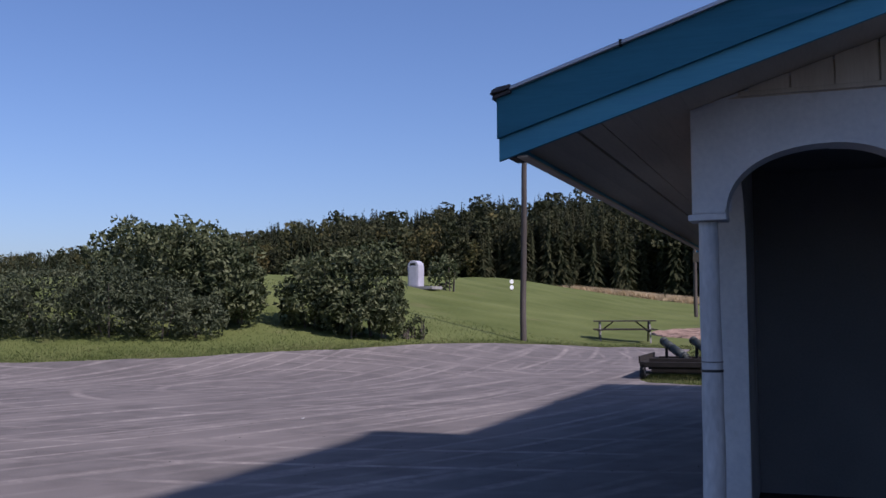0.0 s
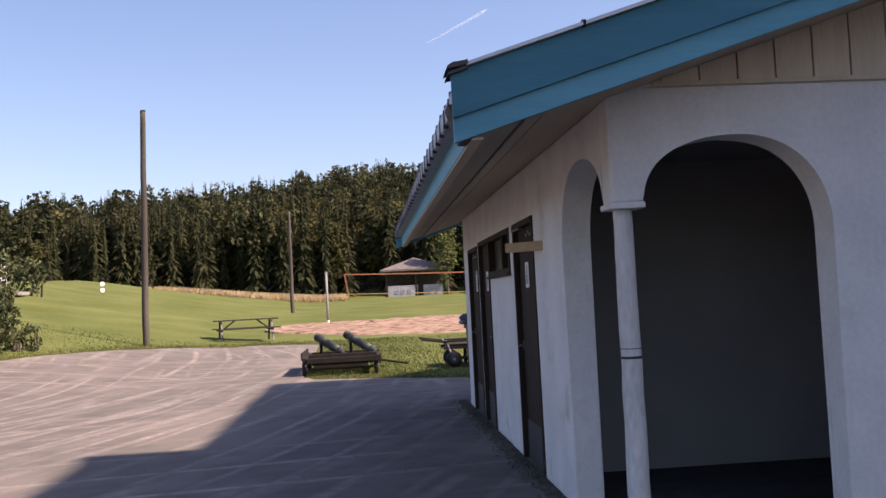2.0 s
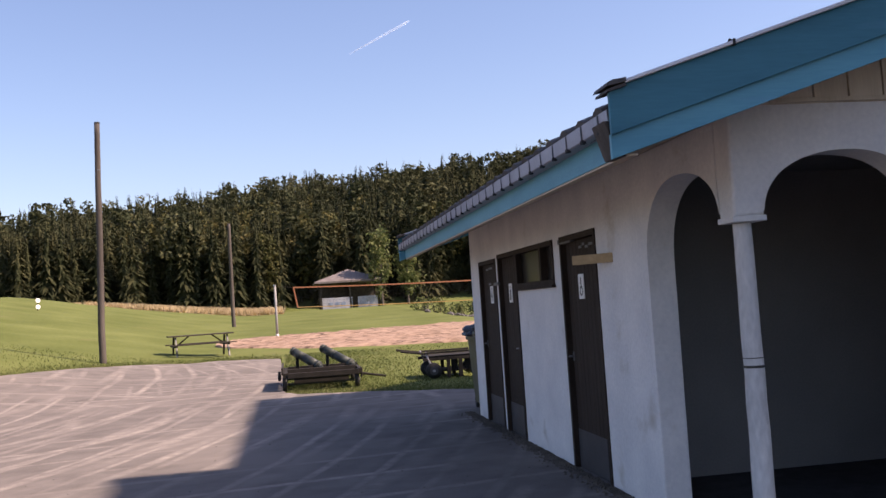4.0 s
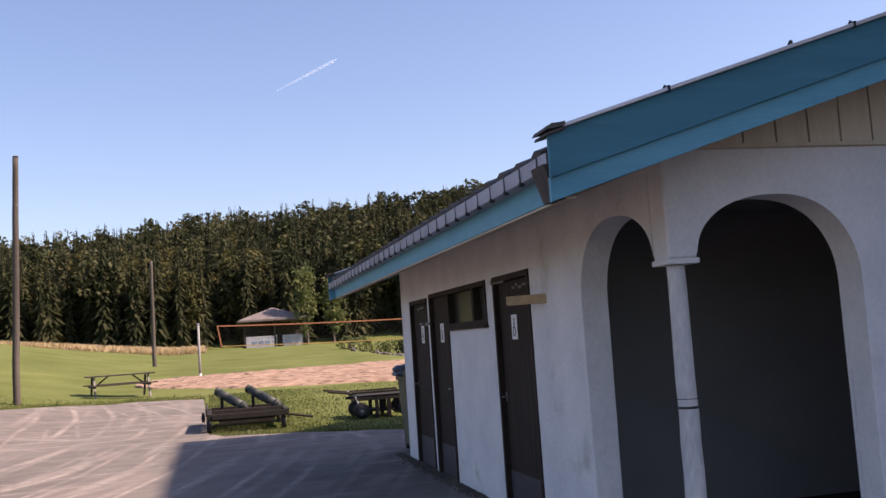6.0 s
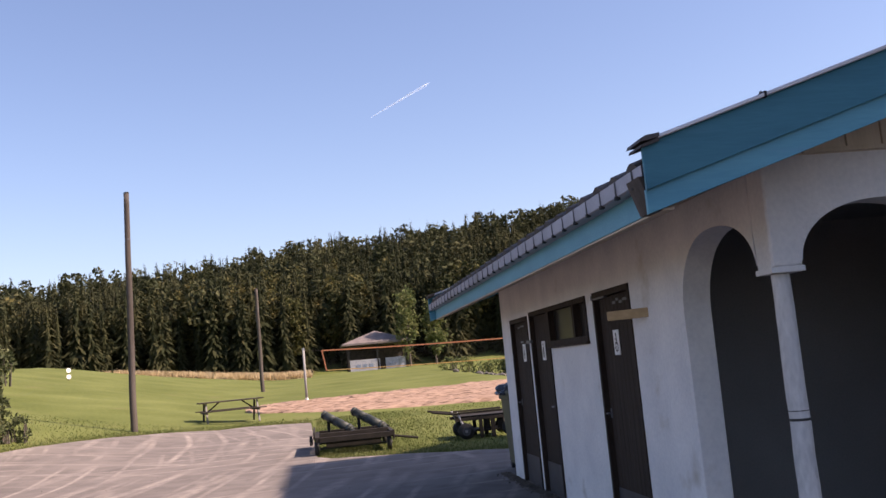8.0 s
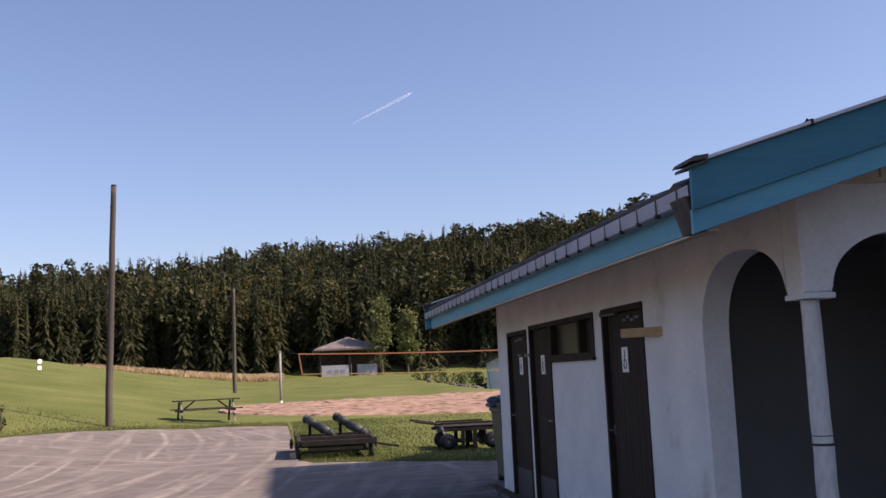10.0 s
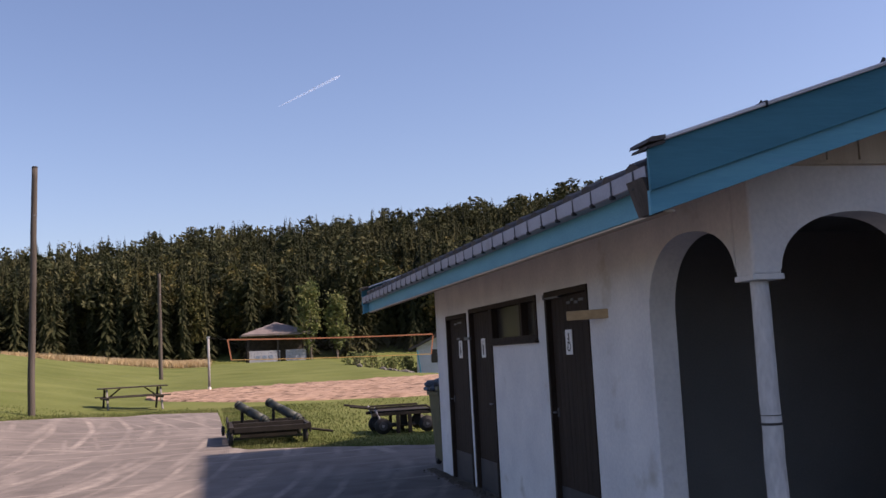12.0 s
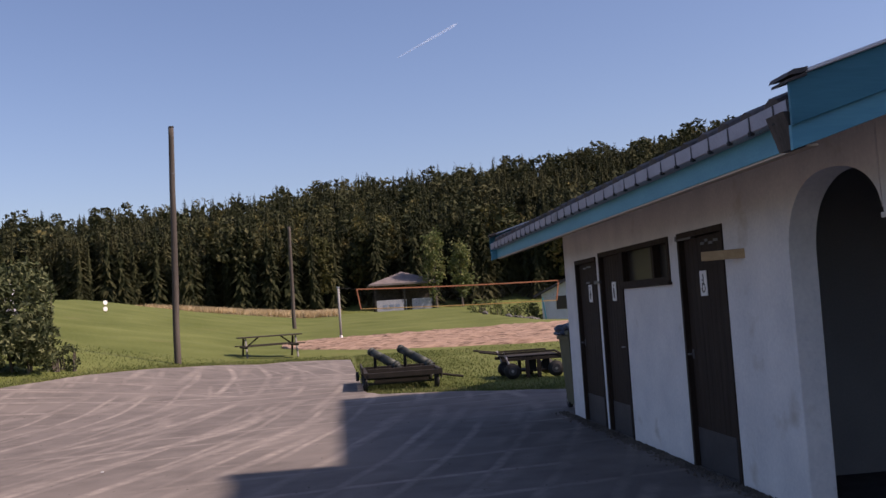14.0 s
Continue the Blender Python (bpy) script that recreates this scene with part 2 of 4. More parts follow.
def asphalt():
    """Dusty asphalt, with pale streaks where wheels have dragged grit in wide arcs."""
    mat = surface("dusty_asphalt", (0.118, 0.105, 0.096), (0.182, 0.163, 0.149), scale=2.2, fine=60, rough=0.95, bump=0.5, depth=0.008, spec=0.15,
                  dirt=(0.178, 0.158, 0.143), dirt_scale=0.45, dirt_at=0.5)
    n, l = links(mat)
    bsdf = n["Principled BSDF"]
    colour = bsdf.inputs["Base Color"].links[0].from_socket
    co = n.new("ShaderNodeTexCoord")
    total = None
    for centre, scale, warp, seed, cut in (((-40, 20, 0), 0.26, 1.5, 0.0, 0.8), ((-37, 17, 0), 0.37, 1.5, 3.1, 0.82), ((-31, 14, 0), 0.5, 1.8, 7.7, 0.84),
                                           ((-9, 10.5, 0), 0.22, 1.2, 1.7, 0.86), ((-14, 70, 0), 0.3, 1.6, 9.1, 0.88)):
        mp = n.new("ShaderNodeMapping")
        mp.inputs["Location"].default_value = [-c for c in centre]
        l.new(co.outputs["Object"], mp.inputs[0])
        wave = n.new("ShaderNodeTexWave")
        wave.wave_type, wave.rings_direction = "RINGS", "Z"
        wave.inputs["Scale"].default_value = scale
        wave.inputs["Distortion"].default_value = warp
        wave.inputs["Detail"].default_value, wave.inputs["Detail Scale"].default_value = 3.0, 0.5
        wave.inputs["Phase Offset"].default_value = seed
        l.new(mp.outputs[0], wave.inputs["Vector"])
        line = n.new("ShaderNodeMapRange")
        line.inputs[1].default_value, line.inputs[2].default_value = cut + 0.06, 1.0
        l.new(wave.outputs["Fac"], line.inputs[0])
        spots = n.new("ShaderNodeTexNoise")
        spots.inputs["Scale"].default_value, spots.inputs["Detail"].default_value = 0.3, 4
        mp2 = n.new("ShaderNodeMapping")
        mp2.inputs["Location"].default_value = (seed * 11, seed * 5, seed)
        l.new(co.outputs["Object"], mp2.inputs[0])
        l.new(mp2.outputs[0], spots.inputs["Vector"])
        part_of = n.new("ShaderNodeMapRange")
        part_of.inputs[1].default_value, part_of.inputs[2].default_value = 0.44, 0.66
        l.new(spots.outputs[0], part_of.inputs[0])
        mul = n.new("ShaderNodeMath")
        mul.operation = "MULTIPLY"
        l.new(line.outputs[0], mul.inputs[0])
        l.new(part_of.outputs[0], mul.inputs[1])
        if total is None:
            total = mul.outputs[0]
        else:
            mx = n.new("ShaderNodeMath")
            mx.operation = "MAXIMUM"
            l.new(total, mx.inputs[0])
            l.new(mul.outputs[0], mx.inputs[1])
            total = mx.outputs[0]
    grit = n.new("ShaderNodeTexNoise")
    grit.inputs["Scale"].default_value = 5
    grit.inputs["Detail"].default_value = 8
    grit.inputs["Roughness"].default_value = 0.75
    l.new(co.outputs["Object"], grit.inputs["Vector"])
    gm = n.new("ShaderNodeMath")
    gm.operation = "MULTIPLY"
    l.new(total, gm.inputs[0])
    gr = n.new("ShaderNodeMapRange")
    gr.inputs[1].default_value, gr.inputs[2].default_value = 0.3, 0.7
    l.new(grit.outputs[0], gr.inputs[0])
    l.new(gr.outputs[0], gm.inputs[1])
    mix = n.new("ShaderNodeMix")
    mix.data_type = "RGBA"
    l.new(gm.outputs[0], mix.inputs[0])
    l.new(colour, mix.inputs[6])
    mix.inputs[7].default_value = (0.37, 0.325, 0.285, 1)
    l.new(mix.outputs[2], bsdf.inputs["Base Color"])
    return mat


ASPHALT = asphalt()


# ---- mesh helpers ----
def part(name, bm, material, parent=None, label="", smooth=False):
    me = bpy.data.meshes.new(name)
    bm.to_mesh(me)
    bm.free()
    me.materials.append(material)
    if smooth:
        me.polygons.foreach_set("use_smooth", [True] * len(me.polygons))
    ob = new(name, me)
    ob.parent = parent
    if label:
        ob["label"] = label
    return ob


def shared(name, me, parent, m):
    ob = new(name, me)
    ob.parent = parent
    ob.matrix_basis = m
    return ob


def raw(name, verts, faces, material, parent=None, smooth=False):
    me = bpy.data.meshes.new(name)
    me.from_pydata(verts, [], faces)
    me.update()
    me.materials.append(material)
    if smooth:
        me.polygons.foreach_set("use_smooth", [True] * len(me.polygons))
    ob = new(name, me)
    ob.parent = parent
    return ob


def thing(name, at, label, category, group="", kind="", turn=0.0):
    ob = new(name)
    ob.matrix_basis = pose(*at, 0, 0, turn)
    ob.empty_display_size = 0.2
    return tagged(ob, label, category, group, kind)


def box(x0, x1, y0, y1, z0, z1, bevel=0.006, bm=None, m=None):
    out = bm or bmesh.new()
    made = bmesh.ops.create_cube(out, size=1.0)["verts"]
    mat = Matrix.Translation(((x0 + x1) / 2, (y0 + y1) / 2, (z0 + z1) / 2)) @ Matrix.Diagonal((x1 - x0, y1 - y0, z1 - z0, 1))
    bmesh.ops.transform(out, matrix=(m @ mat) if m else mat, verts=made)
    if bevel:
        edges = list({e for v in made for e in v.link_edges})
        bmesh.ops.bevel(out, geom=edges, offset=bevel, segments=2, affect="EDGES", profile=0.6)
    return out


def rod(a, b, r0, r1=None, sides=12, bm=None, rings=1, wobble=0.0):
    """A round bar from a to b, tapered, in rings."""
    out = bm or bmesh.new()
    a, b = Vector(a), Vector(b)
    r1 = r0 if r1 is None else r1
    q = (b - a).to_track_quat("Z", "Y").to_matrix()
    loops = []
    for k in range(rings + 1):
        f = k / rings
        c = a.lerp(b, f) + Vector((noise.noise((f * 7, 1.3, a.x)), noise.noise((f * 7, 5.1, a.y)), 0)) * wobble
        r = (r0 + (r1 - r0) * f) * (1 + 0.5 * wobble * noise.noise((f * 13, 2.0, 4.0)) / max(r0, 0.01) * 0.3)
        loops.append([out.verts.new(c + q @ Vector((math.cos(t) * r, math.sin(t) * r, 0))) for t in
                      (2 * math.pi * s / sides for s in range(sides))])
    for lo, hi in zip(loops, loops[1:]):
        for s in range(sides):
            out.faces.new((lo[s], lo[(s + 1) % sides], hi[(s + 1) % sides], hi[s]))
    out.faces.new(loops[0][::-1])
    out.faces.new(loops[-1])
    return out


def slab(loop, axis, t0, t1, bevel=0.0):
    """A flat outline in (u, v), carried through from t0 to t1 along axis: 'y' takes (x, z), 'x' takes (y, z), 'z' takes (x, y)."""
    bm = bmesh.new()
    place = {"y": lambda u, v, t: (u, t, v), "x": lambda u, v, t: (t, u, v), "z": lambda u, v, t: (u, v, t)}[axis]
    a = [bm.verts.new(place(u, v, t0)) for u, v in loop]
    b = [bm.verts.new(place(u, v, t1)) for u, v in loop]
    n = len(loop)
    caps = [bm.faces.new(a[::-1]), bm.faces.new(b)]
    for k in range(n):
        bm.faces.new((a[k], a[(k + 1) % n], b[(k + 1) % n], b[k]))
    if bevel:
        bmesh.ops.bevel(bm, geom=[e for f in caps for e in f.edges], offset=bevel, segments=3, affect="EDGES", profile=0.6)
    bmesh.ops.recalc_face_normals(bm, faces=bm.faces)
    return bm


def smooth_step(a, b, v):
    t = min(1.0, max(0.0, (v - a) / (b - a)))
    return t * t * (3 - 2 * t)


# ---- ground ----
SKY_EL = ((-180, 3.0), (-60, 2.7), (-45, 3.1), (-36, 3.8), (-29, 5.1), (-23, 6.0), (-16, 6.6), (-9, 7.1), (1, 8.1), (9, 8.6), (13, 8.7), (21, 9.5), (40, 10.5), (180, 10.5))


def hill_top(x, y):
    """The height of the wooded skyline in the direction of a place, 185 m out."""
    az = math.degrees(math.atan2(x + 2.5, y + 5.0))
    return math.tan(radians(np.interp(az, [a for a, _ in SKY_EL], [e for _, e in SKY_EL]))) * 190 + 1.5


def ground_z(x, y):
    t = max(0.0, min(y, 82) - 12)
    z = 0.026 * t * t / (t + 6)
    u = min(14.0, max(0.0, -x - 5))
    z += 0.21 * u * u / (u + 2) * smooth_step(10, 24, y) * (1 - 0.75 * smooth_step(55, 100, y))
    z -= 1.1 * smooth_step(6, 11, x) * smooth_step(40, 55, y) * (1 - smooth_step(80, 100, y))
    r = math.hypot(x + 2.5, y + 5)
    if r > 118 and y > 0:
        z += max(0.0, hill_top(x, y) - 11 - z) * min(1.0, (r - 118) / 70)
    return z


def spread(*runs):
    out = []
    for a, b, n in runs:
        out += list(np.linspace(a, b, n, endpoint=False))
    return out + [runs[-1][1]]


gx = spread((-1500, -300, 6), (-300, -60, 20), (-60, -24, 24), (-24, 16, 80), (16, 60, 24), (60, 300, 20), (300, 1500, 6))
gy = spread((-900, -60, 8), (-60, 8, 14), (8, 60, 104), (60, 120, 40), (120, 260, 36), (260, 1800, 8))
gv = [(x, y, ground_z(x, y) + (0.05 * noise.noise((x * 0.4, y * 0.4, 0)) if y > 26 else 0)) for y in gy for x in gx]
nx = len(gx)
gf = [(j * nx + i, j * nx + i + 1, (j + 1) * nx + i + 1, (j + 1) * nx + i) for j in range(len(gy) - 1) for i in range(nx - 1)]
ground = raw("ground", gv, gf, GRASS, smooth=True)
tagged(ground, "mown green grass field rising gently to the woods", "ground", kind="structure")

EDGE = ((-60, 4), (-40, 8), (-22, 11.6), (-17.3, 12.7), (-13.5, 14.1), (-10.4, 16.6), (-9.2, 18.7), (-7.6, 21.6), (-6.2, 24.0), (-4.6, 25.0),
        (-2.75, 24.0), (-2.6, 14.0), (-2.3, 13.4), (-1.2, 12.9), (0.6, 11.8), (4, 11), (30, 10))


def asphalt_edge(x):
    return float(np.interp(x, [e[0] for e in EDGE], [e[1] for e in EDGE])) + 0.14 * noise.noise((x * 1.7, 0.3, 0)) + 0.06 * noise.noise((x * 7, 4, 0))


ax = spread((-60, -22, 38), (-22, -2.8, 150), (-2.8, -2.5, 8), (-2.5, 4, 40), (4, 30, 10))
rows_n = 46
av = []
for x in ax:
    top = asphalt_edge(x)
    for k in range(rows_n):
        y = -40 + (top + 40) * (k / (rows_n - 1)) ** 0.55
        av.append((x, y, ground_z(x, y) + 0.035))
    av.append((x, top + 0.03, ground_z(x, top) - 0.05))
rn = rows_n + 1
af = [(i * rn + k, (i + 1) * rn + k, (i + 1) * rn + k + 1, i * rn + k + 1) for i in range(len(ax) - 1) for k in range(rn - 1)]
road = raw("road", av, af, ASPHALT)
tagged(road, "dusty grey asphalt yard with pale curved tyre marks", "asphalt yard", kind="structure")

NEAR_SAND = ((-5.3, 33.5), (-4.6, 31.4), (-1.4, 27.9), (3.9, 25.9), (16, 24.6))
FAR_SAND = ((-5.3, 35.5), (-4.4, 37.8), (-0.6, 38.5), (7, 39.9), (16, 41.5))
sv, sx, sn = [], np.linspace(-5.3, 16, 120), 50
for x in sx:
    y0 = np.interp(x, [p[0] for p in NEAR_SAND], [p[1] for p in NEAR_SAND]) + 0.25 * noise.noise((x * 1.5, 9, 0))
    y1 = np.interp(x, [p[0] for p in FAR_SAND], [p[1] for p in FAR_SAND]) + 0.25 * noise.noise((x * 1.5, 3, 0))
    for k in range(sn):
        y = y0 + (y1 - y0) * k / (sn - 1)
        lump = 0.06 + 0.07 * noise.noise((x * 0.9, y * 2.2, 0)) + 0.05 * noise.noise((x * 3, y * 4, 2))
        sv.append((x, y, ground_z(x, y) + (lump if 0 < k < sn - 1 else -0.04)))
sf = [(i * sn + k, (i + 1) * sn + k, (i + 1) * sn + k + 1, i * sn + k + 1) for i in range(len(sx) - 1) for k in range(sn - 1)]
sand = raw("sand_court", sv, sf, SAND, smooth=True)
tagged(sand, "churned reddish brown gravel of the volleyball court", "sand court", kind="structure")

# ---- service building ----
SLOPE, EAVE_X, BOARD_X, RIDGE_X, FRONT_Y, BACK_Y = 0.31, -0.87, -0.79, 3.9, -0.6, 8.45
WIDTH, LENGTH = 7.8, 7.83
house = thing("service_building", (0, 0, 0), "low white rendered toilet block with bright blue roof boards", "building")


def arch(u0, u1, z0, z1, top, n=44, power=2.2):
    """Points of a flat-shouldered arch from (u0, z0) to (u1, z1)."""
    mid, half = (u0 + u1) / 2, (u1 - u0) / 2
    out = []
    for k in range(n + 1):
        a = math.pi * (1 - k / n)
        c, s = math.cos(a), math.sin(a)
        foot = z0 if c < 0 else z1
        out.append((mid + half * math.copysign(abs(c) ** (2 / power), c), foot + (top - foot) * abs(s) ** (2 / power)))
    return out


T = 0.19
front = [(0, 1.9)] + arch(0.175, 1.2, 1.9, 1.72, 2.24) + [(1.2, -0.05), (WIDTH, -0.05), (WIDTH, 2.44), (RIDGE_X, 2.465 + SLOPE * RIDGE_X), (0, 2.465)]
part("gable_wall", slab(front, "y", 0, T, 0.025), STUCCO, house, "white render with a wide rounded arch")
reveal = [p for p in arch(0.175, 1.2, 1.9, 1.72, 2.24) if p[0] > 0.68] + [(1.2, -0.05), (2.88, -0.05), (2.88, 2.395), (0.68, 2.395)]
part("arch_reveal", slab(reveal, "y", T, 0.225, 0.01), STUCCO, house)
side = arch(T, 1.34, 1.9, 1.72, 2.23) + [(1.34, -0.05), (2.43, -0.05), (2.43, 2.05), (3.45, 2.05), (3.45, -0.05), (5.2, -0.05), (5.2, 1.64),
        (3.69, 1.64), (3.69, 2.05), (6.1, 2.05), (6.1, -0.05), (6.23, -0.05), (6.23, 2.02), (7.23, 2.02), (7.23, -0.05), (LENGTH, -0.05), (LENGTH, 2.46), (T, 2.46)]
part("side_wall", slab(side, "x", 0, T, 0.02), STUCCO, house)
part("side_wall", box(WIDTH - T, WIDTH, T, LENGTH, -0.05, 2.44, 0.01), STUCCO, house)
back = [(T, -0.05), (WIDTH - T, -0.05), (WIDTH - T, 2.44), (RIDGE_X, 2.44 + SLOPE * RIDGE_X - 0.06), (T, 2.44)]
part("gable_wall", slab(back, "y", LENGTH - T, LENGTH), STUCCO, house)
# porch walls and ceiling take the shade-darkened render, the floor near-black felt
part("porch_wall", box(T, 2.9, 2.3, 2.42, 0.0, 2.43, 0.004), SHADE_WALL, house, "back wall of the porch, coloured dark for its shade")
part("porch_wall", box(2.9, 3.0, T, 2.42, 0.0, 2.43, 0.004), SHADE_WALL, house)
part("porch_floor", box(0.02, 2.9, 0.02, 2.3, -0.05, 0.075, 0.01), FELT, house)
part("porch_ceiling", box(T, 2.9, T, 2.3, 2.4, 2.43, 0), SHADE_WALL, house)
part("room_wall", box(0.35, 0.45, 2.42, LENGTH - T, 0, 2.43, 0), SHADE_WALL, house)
column = part("column", rod((0.078, 0.078, 0.07), (0.078, 0.078, 1.865), 0.062, 0.05, 20, rings=24, wobble=0.008), COLUMN_PAINT, house,
              "slim round column with cracked peeling white paint", True)
for z, w, q in ((1.083, 0.007, 0.0585), (1.13, 0.002, 0.0578)):
    part("crack", rod((0.078, 0.078, z - w), (0.078, 0.078, z + w), q, q, 20), SIGN_BLACK, column)
part("capital", box(-0.018, 0.178, -0.018, 0.178, 1.868, 1.9, 0.006), STUCCO, house)

# gable boards
gable = part("gable_ledge", box(0.25, WIDTH - 0.25, -0.03, 0.0, 2.505, 2.53, 0.004), CREAM, house)
for k in range(34):
    x0 = 0.092 + 0.21 * k
    lo = 2.53
    hi0, hi1 = (2.455 + SLOPE * min(v, WIDTH - v) for v in (x0, x0 + 0.2))
    if max(hi0, hi1) - 0.0 < lo + 0.02 or x0 > WIDTH - 0.3:
        continue
    pts = [(x0, lo), (x0 + 0.2, lo), (x0 + 0.2, max(lo + 0.004, hi1)), (x0, max(lo + 0.004, hi0))]
    if x0 < RIDGE_X < x0 + 0.2:
        pts.insert(3, (RIDGE_X, 2.455 + SLOPE * RIDGE_X))
    part("board", slab(pts, "y", -0.024, -0.002, 0.003), CREAM, gable)
part("gable_backing", slab([(0.2, 2.5), (WIDTH - 0.2, 2.5), (RIDGE_X, 2.44 + SLOPE * RIDGE_X)], "y", -0.003, 0.001), CREAM, gable)
part("vent", box(1.62, 1.8, -0.045, -0.02, 2.6, 2.68, 0.006), WHITE_PAINT, gable, "small white vent cover")


def rake(u, v, y0, y1, left, right, bevel=0.004):
    """A sloping strip under both roof slopes: heights u to v above the line of the eave at x = left."""
    z = lambda x: 2.153 + SLOPE * (min(x, 2 * RIDGE_X - x) - EAVE_X)
    pts = [(left, z(left) + u), (RIDGE_X, z(RIDGE_X) + u), (right, z(right) + u), (right, z(right) + v), (RIDGE_X, z(RIDGE_X) + v), (left, z(left) + v)]
    return slab(pts, "y", y0, y1, bevel)


RIGHT = 2 * RIDGE_X - EAVE_X
roof = part("roof", rake(0.14, 0.2, FRONT_Y + 0.03, BACK_Y - 0.03, EAVE_X + 0.06, RIGHT - 0.02), FELT, house, "low pitched roof with dark tiles")
for y0, y1 in ((FRONT_Y, FRONT_Y + 0.028), (BACK_Y - 0.028, BACK_Y)):
    part("lower_fascia", rake(0.0, 0.118, y0, y1, EAVE_X, RIGHT), BLUE_LIGHT, roof, "light blue painted board")
for y0, y1 in ((FRONT_Y - 0.024, FRONT_Y + 0.0), (BACK_Y, BACK_Y + 0.024)):
    part("upper_fascia", rake(0.112, 0.325, y0, y1, EAVE_X - 0.004, RIGHT + 0.004), BLUE_DARK, roof, "deep blue painted board")
for y0, y1 in ((FRONT_Y - 0.05, FRONT_Y + 0.12), (BACK_Y - 0.12, BACK_Y + 0.05)):
    part("verge_cap", rake(0.325, 0.345, y0, y1, EAVE_X + 0.068, RIGHT - 0.068, 0.006), CAP_METAL, roof, "pale metal verge capping")
for y0, y1 in ((FRONT_Y - 0.06, FRONT_Y + 0.14), (BACK_Y - 0.14, BACK_Y + 0.06)):
    beak = [(-0.028, 0.006), (-0.018, 0.026), (0.008, 0.04), (0.04, 0.043), (0.075, 0.05), (0.075, 0.03), (0.04, 0.02), (-0.01, 0.012)]
    part("cap_end", slab([(EAVE_X + x, 2.478 + z) for x, z in beak], "y", y0, y1, 0.004), TILE, roof, "curled dark end tile")
    lower = [(-0.022, -0.018), (-0.018, -0.004), (0.03, 0.012), (0.075, 0.028), (0.075, 0.01), (0.02, -0.006)]
    part("cap_end", slab([(EAVE_X + x, 2.478 + z) for x, z in lower], "y", y0 + 0.012, y1 - 0.012, 0.003), TILE, roof)
for k in range(4):
    x = EAVE_X + 0.62 + 1.07 * k
    part("cap_joint", box(x, x + 0.012, FRONT_Y - 0.054, FRONT_Y + 0.124, 0.322 + 2.153 + SLOPE * (x - EAVE_X), 0.352 + 2.153 + SLOPE * (x - EAVE_X), 0.0), FELT, roof)
for x, r in ((0.47, 0.016), (0.83, 0.012), (1.18, 0.02), (-0.25, 0.01)):
    part("cap_nail", rod((x, FRONT_Y, 2.49 + SLOPE * (x - EAVE_X)), (x + 0.01, FRONT_Y, 2.507 + r + SLOPE * (x - EAVE_X)), r, r * 0.6, 8), FELT, roof)
part("eave_board", box(BOARD_X, BOARD_X + 0.025, FRONT_Y + 0.03, BACK_Y - 0.03, 2.183, 2.325, 0.004), BLUE_LIGHT, roof)
part("eave_board", box(RIGHT - 0.025, RIGHT, FRONT_Y + 0.03, BACK_Y - 0.03, 2.153, 2.27, 0.004), BLUE_LIGHT, roof)
part("soffit_edge", box(BOARD_X + 0.004, BOARD_X + 0.06, FRONT_Y + 0.032, BACK_Y - 0.032, 2.17, 2.1815, 0.002), SOFFIT, roof)
# sloping soffit boards under both overhangs
for k in range(6):
    x0 = BOARD_X + 0.03 + 0.127 * k
    zz = 2.185 + SLOPE * (x0 - EAVE_X)
    if k == 2:
        x0 += 0.02
    pts = [(x0, zz), (x0 + (0.1 if k == 2 else 0.1265), zz + SLOPE * 0.1265), (x0 + (0.1 if k == 2 else 0.1265), zz + SLOPE * 0.1265 + 0.016), (x0, zz + 0.016)]
    part("soffit_board", slab(pts, "y", FRONT_Y + 0.03, BACK_Y - 0.03, 0.003), SOFFIT, roof)
part("soffit", rake(0.034, 0.07, FRONT_Y + 0.03, 0.03, 0.002, RIGHT - 0.9), SOFFIT, roof)
# gutter: a flat-faced trough with joints and clips
gut = bmesh.new()
prof = [(-0.05, 0.02), (-0.047, -0.056), (-0.035, -0.062), (0.045, -0.058), (0.045, 0.02), (0.035, 0.02), (0.035, -0.048), (-0.037, -0.052), (-0.04, 0.02)]
GX, STEPS = BOARD_X - 0.034, 24
loops = []
for k in range(STEPS + 1):
    y = FRONT_Y + 0.03 + (BACK_Y - FRONT_Y - 0.06) * k / STEPS
    sag = 0.006 * noise.noise((y * 0.9, 0.0, 2.0))
    loops.append([gut.verts.new((GX + x + sag, y, 2.372 - 0.012 * k / STEPS + z + sag)) for x, z in prof])
for lo, hi in zip(loops, loops[1:]):
    for k in range(len(prof)):
        gut.faces.new((lo[k], lo[(k + 1) % len(prof)], hi[(k + 1) % len(prof)], hi[k]))
gutter = part("gutter", gut, GUTTER, roof, "weathered pale grey flat-faced gutter")
for k in range(32):
    y = FRONT_Y + 0.16 + 0.275 * k
    part("gutter_seam", box(GX - 0.055, GX - 0.046, y, y + 0.006, 2.318, 2.391, 0.0), KICK, gutter)
    part("gutter_clip", box(GX - 0.056, GX - 0.03, y - 0.01, y + 0.02, 2.298, 2.318, 0.003), FELT, gutter)
part("gutter_stop", slab([(BOARD_X - 0.1, 2.34), (BOARD_X - 0.002, 2.34), (BOARD_X - 0.002, 2.17), (BOARD_X - 0.045, 2.17)], "y", FRONT_Y + 0.03, FRONT_Y + 0.22, 0.006),
     POLE_WOOD, gutter, "brown wooden eave block")
